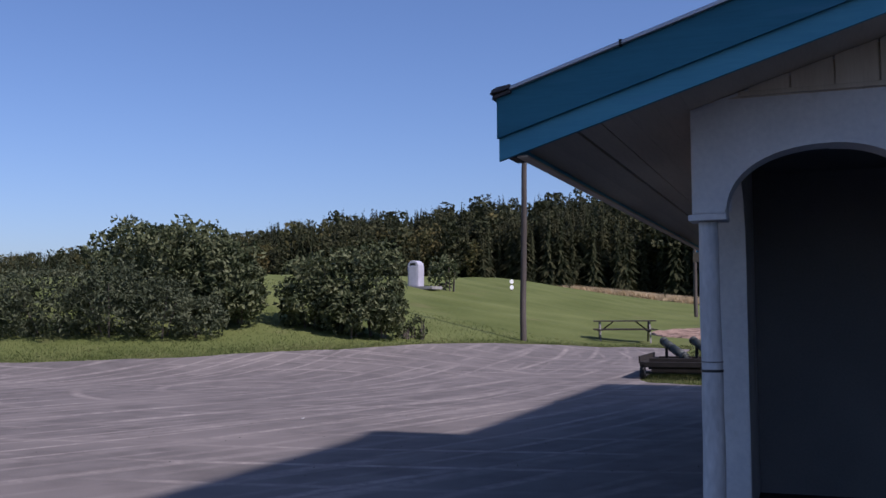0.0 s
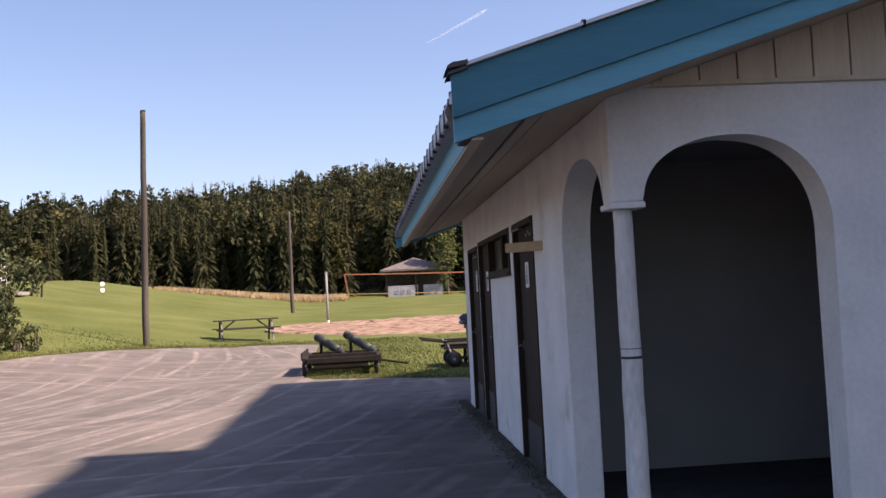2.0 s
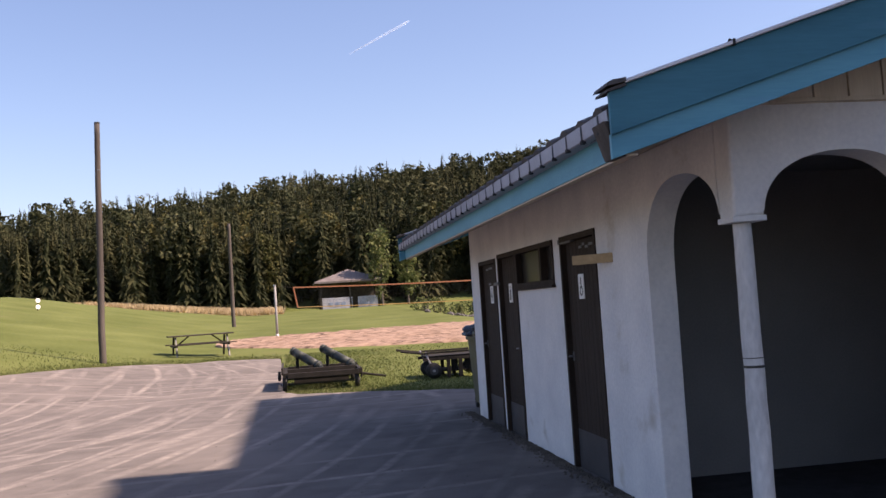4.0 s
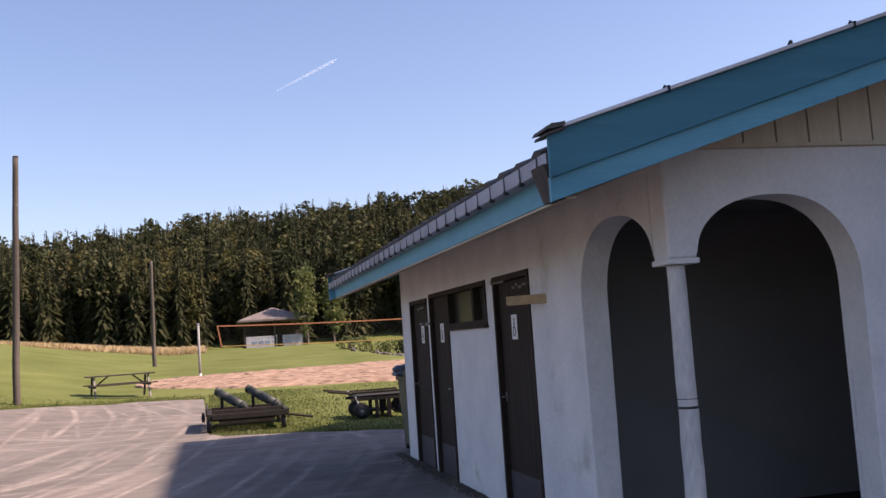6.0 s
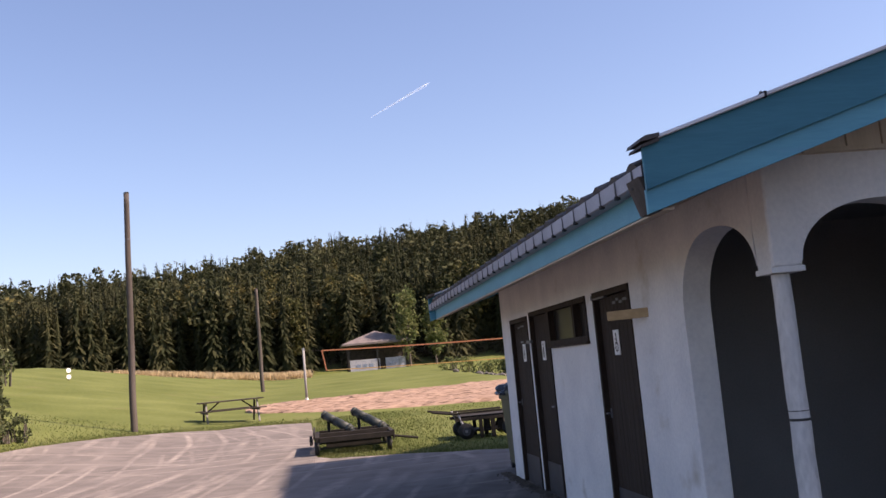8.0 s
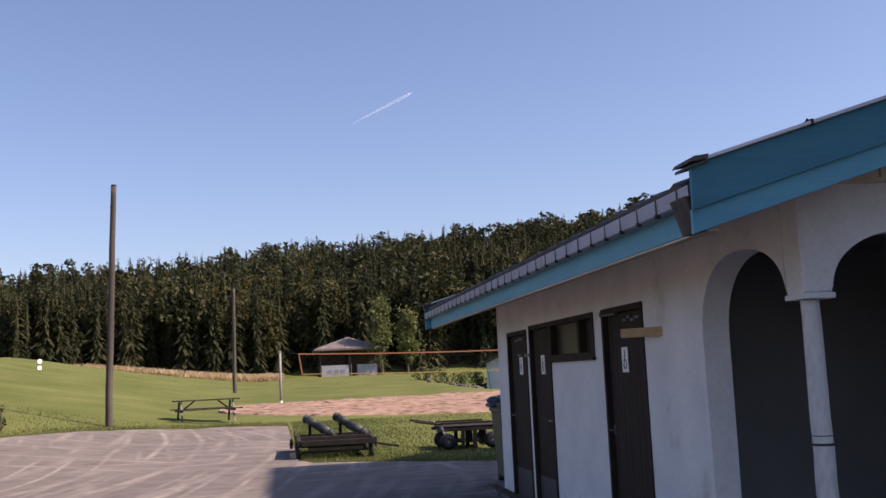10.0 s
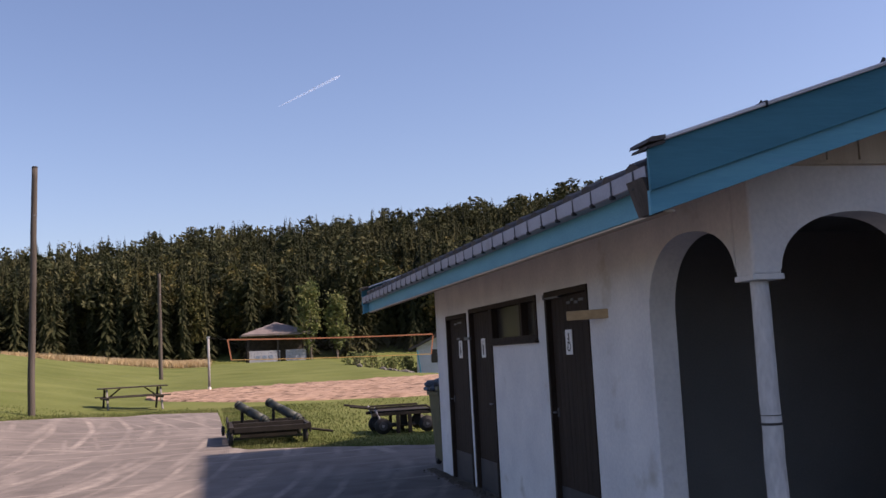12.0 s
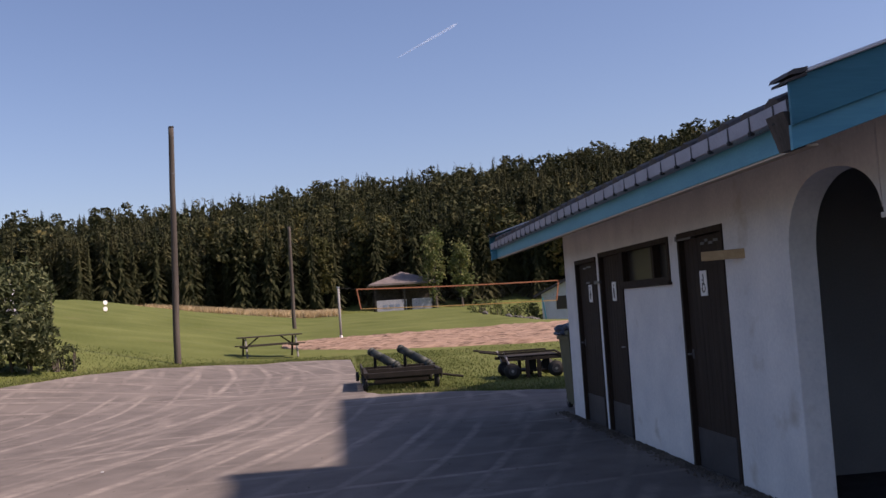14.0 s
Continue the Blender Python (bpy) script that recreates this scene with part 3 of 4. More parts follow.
# tiles
tm = slab([(0, 0), (0.03, 0.035), (0.09, 0.05), (0.15, 0.035), (0.18, 0.012), (0.29, 0.008), (0.3, 0.0), (0.3, -0.012), (0, -0.012)], "x", 0, 0.42)
tile_mesh = bpy.data.meshes.new("tile")
tm.to_mesh(tile_mesh)
tm.free()
tile_mesh.materials.append(TILE)
pitch = -math.degrees(math.atan(SLOPE))
for r in range(5):
    for c in range(29):
        x = EAVE_X + 0.02 + 0.36 * r
        z = 2.153 + SLOPE * (x - EAVE_X) + 0.205 + 0.02
        shared("tile", tile_mesh, roof, pose(x, FRONT_Y + 0.12 + 0.3 * c, z + random.uniform(-0.004, 0.006), 0, pitch - 2 + random.uniform(-0.8, 0.8), random.uniform(-0.5, 0.5)))
rest_v, rest_f = [], []
for s in (0, 1):
    for r in range(5 if s == 0 else 0, 15):
        x0 = EAVE_X + 0.06 + 0.36 * r
        x1 = min(x0 + 0.4, RIDGE_X)
        z0, z1 = (2.153 + SLOPE * (x - EAVE_X) for x in (x0, x1))
        if x0 >= RIDGE_X:
            continue
        if s:
            x0, x1 = 2 * RIDGE_X - x0, 2 * RIDGE_X - x1
        for c in range(29):
            y0 = FRONT_Y + 0.12 + 0.3 * c
            b = len(rest_v)
            for dy, dz in ((0, 0), (0.09, 0.045), (0.18, 0.01), (0.3, 0)):
                rest_v += [(x0, y0 + dy, z0 + 0.225 + dz), (x1, y0 + dy, z1 + 0.2 + dz)]
            rest_f += [(b + 2 * k, b + 2 * k + 1, b + 2 * k + 3, b + 2 * k + 2) for k in range(3)]
            rest_f += [(b, b + 2, b + 4, b + 6)]
raw("tile_field", rest_v, rest_f, TILE, roof)["kind"] = "stuff"


# doors, with their signs
def figure(kind):
    """A flat pictogram in (y, z), mirrored so that it reads from outside: man, woman or wheelchair."""
    bm = bmesh.new()
    quads = {"man": [(-0.022, 0.022, -0.02, 0.04), (-0.02, -0.003, -0.075, -0.02), (0.003, 0.02, -0.075, -0.02)],
             "woman": [(-0.014, 0.014, 0.0, 0.04), (-0.028, 0.028, -0.035, 0.0), (-0.012, 0.012, -0.075, -0.035)],
             "chair": [(-0.016, 0.0, -0.005, 0.055), (-0.016, 0.026, -0.012, 0.004), (0.014, 0.026, -0.05, -0.008), (-0.01, 0.022, 0.022, 0.034)]}[kind]
    for a, b, c, d in quads:
        box(-0.0065, -0.004, a, b, c, d, 0, bm)
    rod((-0.0066, -0.004 if kind == "chair" else 0, 0.066), (-0.0042, -0.004 if kind == "chair" else 0, 0.066), 0.013, 0.013, 12, bm)
    if kind == "chair":
        for k in range(14):
            a0, a1 = radians(130 + 16 * k), radians(130 + 16 * (k + 1))
            for a in (a0,):
                m = Matrix.Translation((0, -0.0 + 0.036 * math.cos(a), -0.035 + 0.036 * math.sin(a))) @ Matrix.Rotation(a, 4, "X")
                box(-0.0065, -0.004, -0.006, 0.006, -0.008, 0.008, 0, bm, m)
    return bm


def door(y0, y1, top, sign, sign_y, sign_z, grip_y, panel_bars):
    leaf = part("door", box(0.045, 0.085, y0 + 0.045, y1 - 0.045, 0.02, top - 0.05, 0.004), BROWN, house, "dark brown stained boarded toilet door")
    n = round((y1 - y0 - 0.1) / 0.1)
    w = (y1 - y0 - 0.1) / n
    for k in range(n):
        part("plank", box(0.036, 0.046, y0 + 0.05 + w * k + 0.002, y0 + 0.05 + w * (k + 1) - 0.002, 0.03, top - 0.06, 0.003), BROWN, leaf)
    for a, b in ((y0, y0 + 0.045), (y1 - 0.045, y1)):
        part("door_jamb", box(-0.012, 0.1, a, b, 0, top, 0.004), BROWN, leaf)
    part("door_head", box(-0.014, 0.1, y0 + 0.002, y1 - 0.002, top - 0.05, top, 0.004), BROWN, leaf)
    part("kick_plate", box(0.03, 0.037, y0 + 0.06, y1 - 0.06, 0.04, 0.37, 0.002), KICK_PLATE, leaf, "dull grey metal kick plate")
    part("threshold", box(-0.03, 0.1, y0 + 0.002, y1 - 0.002, -0.02, 0.022, 0.005), CONCRETE, leaf)
    plate = part("sign_plate", box(0.026, 0.034, -0.075, 0.075, -0.105, 0.105, 0.004), SIGN_WHITE, leaf, "white sign with a black figure")
    plate.location = (0, sign_y, sign_z)
    fig = part("pictogram", figure(sign), SIGN_BLACK, leaf)
    fig.location = (0.031, sign_y, sign_z)
    grip = part("handle", rod((0.0, grip_y, 1.0), (0.03, grip_y, 1.0), 0.009, sides=10), KICK, leaf, "dull lever handle", True)
    rod_b = rod((0.002, grip_y, 1.0), (0.002, grip_y + 0.11, 0.995), 0.009, sides=8)
    part("lever", rod_b, KICK, grip)
    part("lock_plate", box(0.026, 0.034, grip_y - 0.02, grip_y + 0.02, 0.96, 1.04, 0.004), KICK, grip)
    for a, b, z in panel_bars:
        part("paint_mark", box(0.03, 0.0352, a, b, z, z + 0.022, 0.001), KICK, leaf, "worn pale marking")
    return leaf


door(2.43, 3.45, 2.05, "chair", 2.99, 1.6, 3.36, ((2.62, 2.72, 1.93), (2.74, 2.82, 1.915), (2.84, 2.9, 1.94), (2.92, 3.0, 1.92)))
door(5.2, 6.1, 2.05, "man", 5.66, 1.6, 5.32, ())
door(6.23, 7.23, 2.02, "woman", 6.68, 1.6, 7.12, ((6.6, 6.8, 1.91), (6.84, 6.96, 1.9), (6.7, 6.86, 1.72)))
part("door_closer", box(-0.012, 0.03, 3.1, 3.5, 1.985, 2.03, 0.006), KICK, house, "grey metal door closer")
part("bolt_bar", box(-0.03, 0.0, 6.05, 6.28, 1.7, 1.735, 0.005), KICK, house)

window = part("window", box(0.11, 0.13, 3.72, 5.17, 1.67, 2.02, 0), SHADE_WALL, house, "dark brown framed high window")
for a, b, c, d in ((3.69, 5.2, 1.64, 1.69), (3.69, 5.2, 2.0, 2.05), (3.69, 3.74, 1.69, 2.0), (5.14, 5.2, 1.69, 2.0), (4.12, 4.19, 1.69, 2.0)):
    part("window_frame", box(-0.014, 0.1, a, b, c, d, 0.004), BROWN, window)
for a, b in ((3.74, 4.12), (4.19, 5.14)):
    part("pane", box(0.055, 0.06, a, b, 1.69, 2.0, 0), PANE, window)
part("window_sill", box(-0.04, 0.02, 3.67, 5.19, 1.615, 1.64, 0.004), BROWN, window)

stop = thing("door_stop", (0, 2.09, 1.795), "short raw pine plank fixed out from the wall", "door stop")
m = Matrix.Rotation(radians(47), 4, "Z")
part("plank", box(-0.03, 0.025, -0.04, 0.31, -0.035, 0.035, 0.004, None, m), RAW_WOOD, stop)

# grit and dead leaves along the foot of the wall
lit = np.random.default_rng(91)
lv, lf = [], []
for k in range(2600):
    y = lit.uniform(1.4, 8.2)
    x, sz = -0.015 - abs(lit.normal()) * 0.07, lit.uniform(0.006, 0.024)
    b, a = len(lv), lit.uniform(0, 6.28)
    for q in range(3):
        lv.append((x + sz * math.cos(a + 2.09 * q), y + sz * math.sin(a + 2.09 * q), 0.036))
    lv.append((x, y, 0.036 + sz * lit.uniform(0.4, 1.1)))
    lf += [(b, b + 1, b + 3), (b + 1, b + 2, b + 3), (b + 2, b, b + 3)]
tagged(raw("wall_grit", lv, lf, BARK), "dark grit and dead leaves along the wall", "grit", kind="stuff")

# ---- tall neighbour on the sunny side, which shades the near yard ----
block = thing("neighbour_building", (0, 0, 0), "plain rendered tall building beside the toilet block", "building")
NX, NY, NZ = 10.0, 8.03, 14.55
gable_end = [(NX + 0.1, -0.1), (NX + 16, -0.1), (NX + 16, NZ), (NX + 9, NZ + 6.2), (NX + 1.9, NZ), (NX + 0.1, NZ - 0.1)]
part("wall", slab(gable_end, "y", -0.6, NY, 0.0), PLAIN_WALL, block)
part("roof", slab([(NX, NZ - 0.1), (NX + 1.9, NZ), (NX + 9, NZ + 6.2), (NX + 16.3, NZ), (NX + 16.3, NZ + 0.15), (NX + 9, NZ + 6.4), (NX + 1.85, NZ + 0.12), (NX, NZ + 0.02)], "y", -0.5, NY + 0.04, 0.0), FELT, block)
part("wall", box(NX + 0.05, NX + 16, -18, -0.65, -0.1, NZ + 0.7, 0.0), PLAIN_WALL, block)
part("roof", slab([(-18.2, NZ + 0.7), (-0.6, NZ + 0.7), (-0.3, NZ + 0.85), (0.0, NZ + 1.1), (-0.1, NZ + 1.3), (-0.8, NZ + 1.12), (-18.2, NZ + 1.12)], "x", NX, NX + 16.2), FELT, block)


# ---- foliage ----
def leaves(centres, size, rng, flat=0.0, long=1.0):
    """Folded leaves: four corners each, turned at random round their centres."""
    n = len(centres)
    a = rng.normal(size=(n, 3))
    a[:, 2] *= 1 - flat
    a /= np.linalg.norm(a, axis=1)[:, None]
    b = np.cross(a, rng.normal(size=(n, 3)))
    b /= np.linalg.norm(b, axis=1)[:, None]
    s = size * rng.uniform(0.6, 1.35, (n, 1))
    c = np.cross(a, b) * s * 0.18
    v = np.stack([centres - a * s * long, centres + b * s * 0.5 + c, centres + a * s * long, centres - b * s * 0.5 + c], 1).reshape(-1, 3)
    i = np.arange(n)[:, None] * 4
    return v, np.concatenate([i + [0, 1, 2], i + [0, 2, 3]])


def lobes(rng, blobs, per, gap=0.25, frequency=1.1, fill=0.5):
    """Leaf centres near the skins of overlapping uneven lobes, thinned where a noise leaves gaps."""
    out = []
    for (x, y, z), (rx, ry, rz) in blobs:
        n = int(per * (rx * ry + ry * rz + rx * rz))
        d = rng.normal(size=(n, 3))
        d /= np.linalg.norm(d, axis=1)[:, None]
        rad = 1 - fill * rng.random(n) ** 2
        for k in range(n):
            p = d[k]
            w = noise.noise((p[0] * 2.2 + x, p[1] * 2.2 + y, p[2] * 2.2 + z))
            w2 = noise.noise((p[0] * 6 + y, p[1] * 6 + z, p[2] * 6 + x))
            q = (x + p[0] * rx * rad[k] * (1 + 0.28 * w + 0.16 * w2), y + p[1] * ry * rad[k] * (1 + 0.28 * w + 0.16 * w2), z + p[2] * rz * rad[k] * (1 + 0.3 * w + 0.2 * w2))
            if noise.noise((q[0] * frequency * 2, q[1] * frequency * 2, q[2] * frequency * 2)) > gap - 0.5:
                out.append(q)
    return np.array(out)


def shrub(name, at, blobs, label, material, per, size, seed, gap=0.25, shoots=0, long=1.0, category="shrub", group="shrubs by the yard"):
    rng = np.random.default_rng(seed)
    ob = thing(name, at, label, category, group)
    pts = lobes(rng, blobs, per, gap)
    pts = pts[pts[:, 2] > 0.03]
    v, f = leaves(pts, size, rng, long=long)
    crown = raw("crown", v.tolist(), f.tolist(), material, ob)
    if shoots:
        sp = []
        for k in range(shoots):
            (x, y, z), (rx, ry, rz) = blobs[rng.integers(len(blobs))]
            bx, by = x + rng.uniform(-0.8, 0.8) * rx, y + rng.uniform(-0.7, 0.7) * ry
            h0, h1 = z + rz * 0.5, z + rz * rng.uniform(0.95, 1.3)
            lean = rng.normal(size=2) * 0.12
            for j in range(26):
                f1 = j / 26
                sp.append((bx + lean[0] * f1 + rng.normal() * 0.035, by + lean[1] * f1 + rng.normal() * 0.035, h0 + (h1 - h0) * f1))
        v2, f2 = leaves(np.array(sp), size * 0.75, rng, long=long)
        raw("upper_growth", v2.tolist(), f2.tolist(), material, ob)
    for k in range(10):
        (x, y, z), (rx, ry, rz) = blobs[k % len(blobs)]
        a = rng.uniform(0, 6.28)
        bm = rod((x + 0.15 * math.cos(a), y + 0.15 * math.sin(a), -0.1), (x + rx * 0.6 * math.cos(a), y + ry * 0.6 * math.sin(a), z + rz * 0.5), 0.03, 0.008, 6, None, 3, 0.03)
        part("stem", bm, BARK, ob)
    return ob


def gz(x, y, up=0.0):
    return (x, y, ground_z(x, y) + up)


shrub("low_shrub", gz(-16.8, 15.6), [((-3.6, -0.4, 0.75), (1.9, 1.0, 0.95)), ((-1.7, -0.1, 0.85), (1.7, 1.0, 1.0)), ((0.1, 0.2, 0.9), (1.5, 0.9, 1.0)), ((1.5, 0.5, 0.65), (1.1, 0.8, 0.8)), ((2.5, 0.8, 0.45), (0.7, 0.6, 0.55)), ((-6.0, -0.8, 0.75), (2.0, 1.2, 0.95))],
      "dense grey-green hedge shrub with upright shoots", SHRUB_GREY, 900, 0.055, 11, shoots=110, long=1.3)
shrub("broad_shrub", gz(-15.2, 18.2), [((-2.6, 0.3, 1.5), (1.7, 1.4, 1.5)), ((-0.8, 0.0, 1.5), (1.6, 1.3, 1.35)), ((0.6, -0.2, 1.1), (1.1, 1.0, 1.1)), ((1.2, -0.4, 0.6), (0.7, 0.7, 0.6))],
      "tall rounded dark green shrub on the grass", SHRUB, 1050, 0.085, 12, gap=0.2)
shrub("broad_shrub", gz(-11.3, 19.0), [((-1.25, 0.1, 1.05), (0.95, 0.9, 1.15)), ((-0.3, 0.0, 1.2), (0.9, 0.85, 1.15)), ((0.75, 0.1, 1.3), (0.8, 0.8, 1.25)), ((0.3, -0.5, 0.6), (0.9, 0.5, 0.6)), ((1.1, -0.1, 0.6), (0.6, 0.6, 0.65))],
      "rounded leafy shrub casting shade on the grass", SHRUB, 1200, 0.08, 13, gap=0.2)
shrub("small_shrub", gz(-9.6, 19.8), [((0, 0, 0.3), (0.32, 0.3, 0.36)), ((-0.3, -0.2, 0.2), (0.25, 0.25, 0.25))],
      "small low shrub beside the larger one", SHRUB, 1500, 0.05, 14)
shrub("small_shrub", gz(-15.6, 37.6), [((0, 0, 0.7), (0.7, 0.6, 0.85)), ((0.4, 0.1, 0.9), (0.4, 0.4, 0.5))], "bushy green shrub behind the white bin", SHRUB, 500, 0.09, 15)

TREE_RNG = np.random.default_rng(5)


def spruce(rng, x, y, z, h, sprays=420):
    """A narrow spruce: a slim dark core and drooping sprays in loose whorls."""
    v, f = [(x, y, z + h * 0.95)], []
    wide = h * rng.uniform(0.13, 0.185)
    low = rng.uniform(0.02, 0.1)
    for k in range(7):
        t = 6.2832 * k / 7
        v.append((x + wide * 0.42 * math.cos(t), y + wide * 0.42 * math.sin(t), z + h * low))
    f += [(0, 1 + k, 1 + (k + 1) % 7) for k in range(7)]
    whorls = int(rng.integers(22, 30))
    lean = rng.normal(size=2) * 0.012 * h
    for k in range(sprays):
        a = low + (0.97 - low) * (1 - rng.random() ** 0.8)
        a = min(0.985, (math.floor(a * whorls) + rng.uniform(0.0, 0.8)) / whorls)
        r = wide * (1 - a) ** 0.72 * rng.uniform(0.6, 1.15) + 0.005 * h
        t, b = rng.uniform(0, 6.2832), len(v)
        zz, dt = z + h * a, rng.uniform(0.14, 0.3)
        cx, cy = x + lean[0] * a, y + lean[1] * a
        v.append((cx + r * math.cos(t), cy + r * math.sin(t), zz - r * rng.uniform(0.25, 0.6)))
        for side in (-1, 1):
            q = r * rng.uniform(0.25, 0.5)
            v.append((cx + q * math.cos(t + side * dt * 1.6), cy + q * math.sin(t + side * dt * 1.6), zz + 0.012 * h * rng.uniform(0, 1)))
        f.append((b, b + 1, b + 2))
    return v, f


def broadleaf(rng, clumps, per, wide, low, leaf):
    """Leaf centres of a crown of uneven clumps, for a tree one metre tall; spread and foot of the crown as given."""
    out = []
    for k in range(clumps):
        a = rng.uniform(0, 6.2832)
        z = low + (0.93 - low) * (k + rng.uniform(0.2, 0.8)) / clumps
        lift = (z - low) / (1 - low)
        reach = wide * (0.45 + 0.75 * math.sin(math.pi * min(0.93, 0.25 + 0.7 * lift))) * rng.uniform(0.2, 0.75)
        d = rng.normal(size=(per, 3))
        d /= np.linalg.norm(d, axis=1)[:, None]
        d *= rng.random(per)[:, None] ** 0.35 * wide * rng.uniform(0.5, 0.8) * np.array([1, 1, 0.75])
        out.append(d + [reach * math.cos(a), reach * math.sin(a), z])
    return leaves(np.concatenate(out), leaf, rng)


def planted(name, trees, kinds, material, label, rng):
    """Many trees in one mesh: each a turned, stretched copy of one of the kinds."""
    vs, fs, base = [], [], 0
    for x, y, z, h in trees:
        tv, tf = kinds[int(rng.integers(len(kinds)))]
        a, w = rng.uniform(0, 6.28), h * rng.uniform(0.85, 1.25)
        c, d = math.cos(a) * w, math.sin(a) * w
        vs.append(np.stack([tv[:, 0] * c - tv[:, 1] * d + x, tv[:, 0] * d + tv[:, 1] * c + y, tv[:, 2] * h + z], 1))
        fs.append(tf + base)
        base += len(tv)
    ob = raw(name, np.concatenate(vs).tolist(), np.concatenate(fs).tolist(), material)
    return tagged(ob, label, "forest", kind="stuff")


def forest():
    rng = TREE_RNG
    spruces, birches, pines = [], [], []
    for k in range(4300):
        deg = rng.uniform(-58, 30)
        az = radians(deg)
        r = 122 + 74 * rng.random() ** 0.8
        if k < 800:
            r = rng.uniform(119, 128)
        elif k < 1600:
            r = rng.uniform(180, 197)
        x, y = -2.5 + r * math.sin(az), -5 + r * math.cos(az)
        z = ground_z(x, y) - 0.3
        line = 1.5 + r * (hill_top(x, y) - 1.5) / 190
        h = min(rng.uniform(8.0, 13.5), max(4.5, (line - z) * rng.uniform(0.74, 1.12)))
        kind = rng.random() + 0.32 * noise.noise((x * 0.045, y * 0.045, 3))
        pine_share = 0.26 + 0.22 * smooth_step(-6, 12, deg) * smooth_step(150, 175, r)
        if kind < 0.11 * (1 - 0.6 * smooth_step(0, 12, deg)):
            birches.append((x, y, z, h * rng.uniform(0.85, 1.0)))
        elif kind < pine_share:
            pines.append((x, y, z, h))
        else:
            spruces.append((x, y, z, h))
    cone = [tuple(np.array(q) for q in spruce(rng, 0, 0, 0, 1.0)) for k in range(16)]
    planted("spruce_forest", spruces, cone, SPRUCE, "dense dark spruce forest covering the hillside", rng)
    crown = [broadleaf(rng, int(rng.integers(8, 12)), 36, 0.16, 0.28, 0.03) for k in range(9)]
    planted("birch_grove", birches, crown, BIRCH, "birches turning yellow among the spruces", rng)
    crown = [broadleaf(rng, int(rng.integers(6, 10)), 44, rng.uniform(0.13, 0.18), rng.uniform(0.3, 0.5), 0.031) for k in range(10)]
    planted("pine_grove", pines, crown, PINE, "dark round-crowned pines among the spruces", rng)


forest()


def poplar(x, y, h, seed):
    rng = np.random.default_rng(seed)
    ob = thing("poplar_tree", gz(x, y), "slender light green poplar before the dark woods", "tree", "poplars by the pavilion")
    part("trunk", rod((0, 0, -0.2), (0.1, 0, h * 0.85), 0.16, 0.03, 8, rings=5, wobble=0.08), BARK, ob)
    limbs, pts = bmesh.new(), []
    for k in range(26):
        z0 = h * rng.uniform(0.12, 0.8)
        a = rng.uniform(0, 6.28)
        reach = (0.16 * h) * (1 - (z0 / h)) ** 0.5 * rng.uniform(0.5, 1.0) + 0.2
        tip = Vector((reach * math.cos(a), reach * math.sin(a), z0 + reach * rng.uniform(0.9, 1.7)))
        rod((0, 0, z0), tip, 0.035, 0.01, 5, limbs)
        for j in range(70):
            f1 = rng.uniform(0.25, 1.1)
            pts.append(np.array((0, 0, z0)) * (1 - f1) + np.array(tip) * f1 + rng.normal(size=3) * [0.28, 0.28, 0.36])
    part("limbs", limbs, BARK, ob)
    v, f = leaves(np.array(pts), 0.2, rng)
    raw("crown", v.tolist(), f.tolist(), POPLAR, ob)


poplar(7.7, 103.0, 8.9, 21)
poplar(10.7, 104.0, 8.0, 22)
for k, (x, y, r) in enumerate(((6.6, 63, 0.6), (7.8, 64, 0.75), (9.0, 63.4, 0.7), (10.2, 64, 0.95), (11.3, 63, 0.7))):
    shrub("hedge_shrub", gz(x, y), [((0, 0, r * 0.6), (r * 1.1, r, r * 0.85)), ((0.6 * r, 0, r * 0.9), (0.5 * r, 0.5 * r, 0.6 * r))],
          "yellow-green shrub at the end of the field", POPLAR, 260, 0.1, 40 + k, group="hedge shrubs")
for k, (x, y, h) in enumerate(((-19, 78, 1.1), (-12.6, 80, 0.9), (-11, 79, 1.3), (-7.6, 80, 1.0), (-23, 77, 0.8), (-3.0, 80, 1.1))):
    ob = thing("spruce_sapling", gz(x, y), "small young spruce in the dry grass", "tree", "saplings")
    v, f = spruce(np.random.default_rng(60 + k), 0, 0, 0, h, 90)
    raw("crown", v, f, SPRUCE, ob)
    part("trunk", rod((0, 0, -0.1), (0, 0, h * 0.6), 0.03, 0.01, 5), BARK, ob)


def blades(name, spots, height, width, material, label, seed):
    rng = np.random.default_rng(seed)
    v, f = [], []
    for x, y in spots:
        z = ground_z(x, y) - 0.01
        a, h = rng.uniform(0, 6.28), height * rng.uniform(0.5, 1.3)
        dx, dy = math.cos(a) * width, math.sin(a) * width
        lx, ly = rng.normal(size=2) * h * 0.35
        b = len(v)
        v += [(x - dx, y - dy, z), (x + dx, y + dy, z), (x + lx, y + ly, z + h)]
        f.append((b, b + 1, b + 2))
    ob = raw(name, v, f, material)
    tagged(ob, label, "grass", kind="stuff")


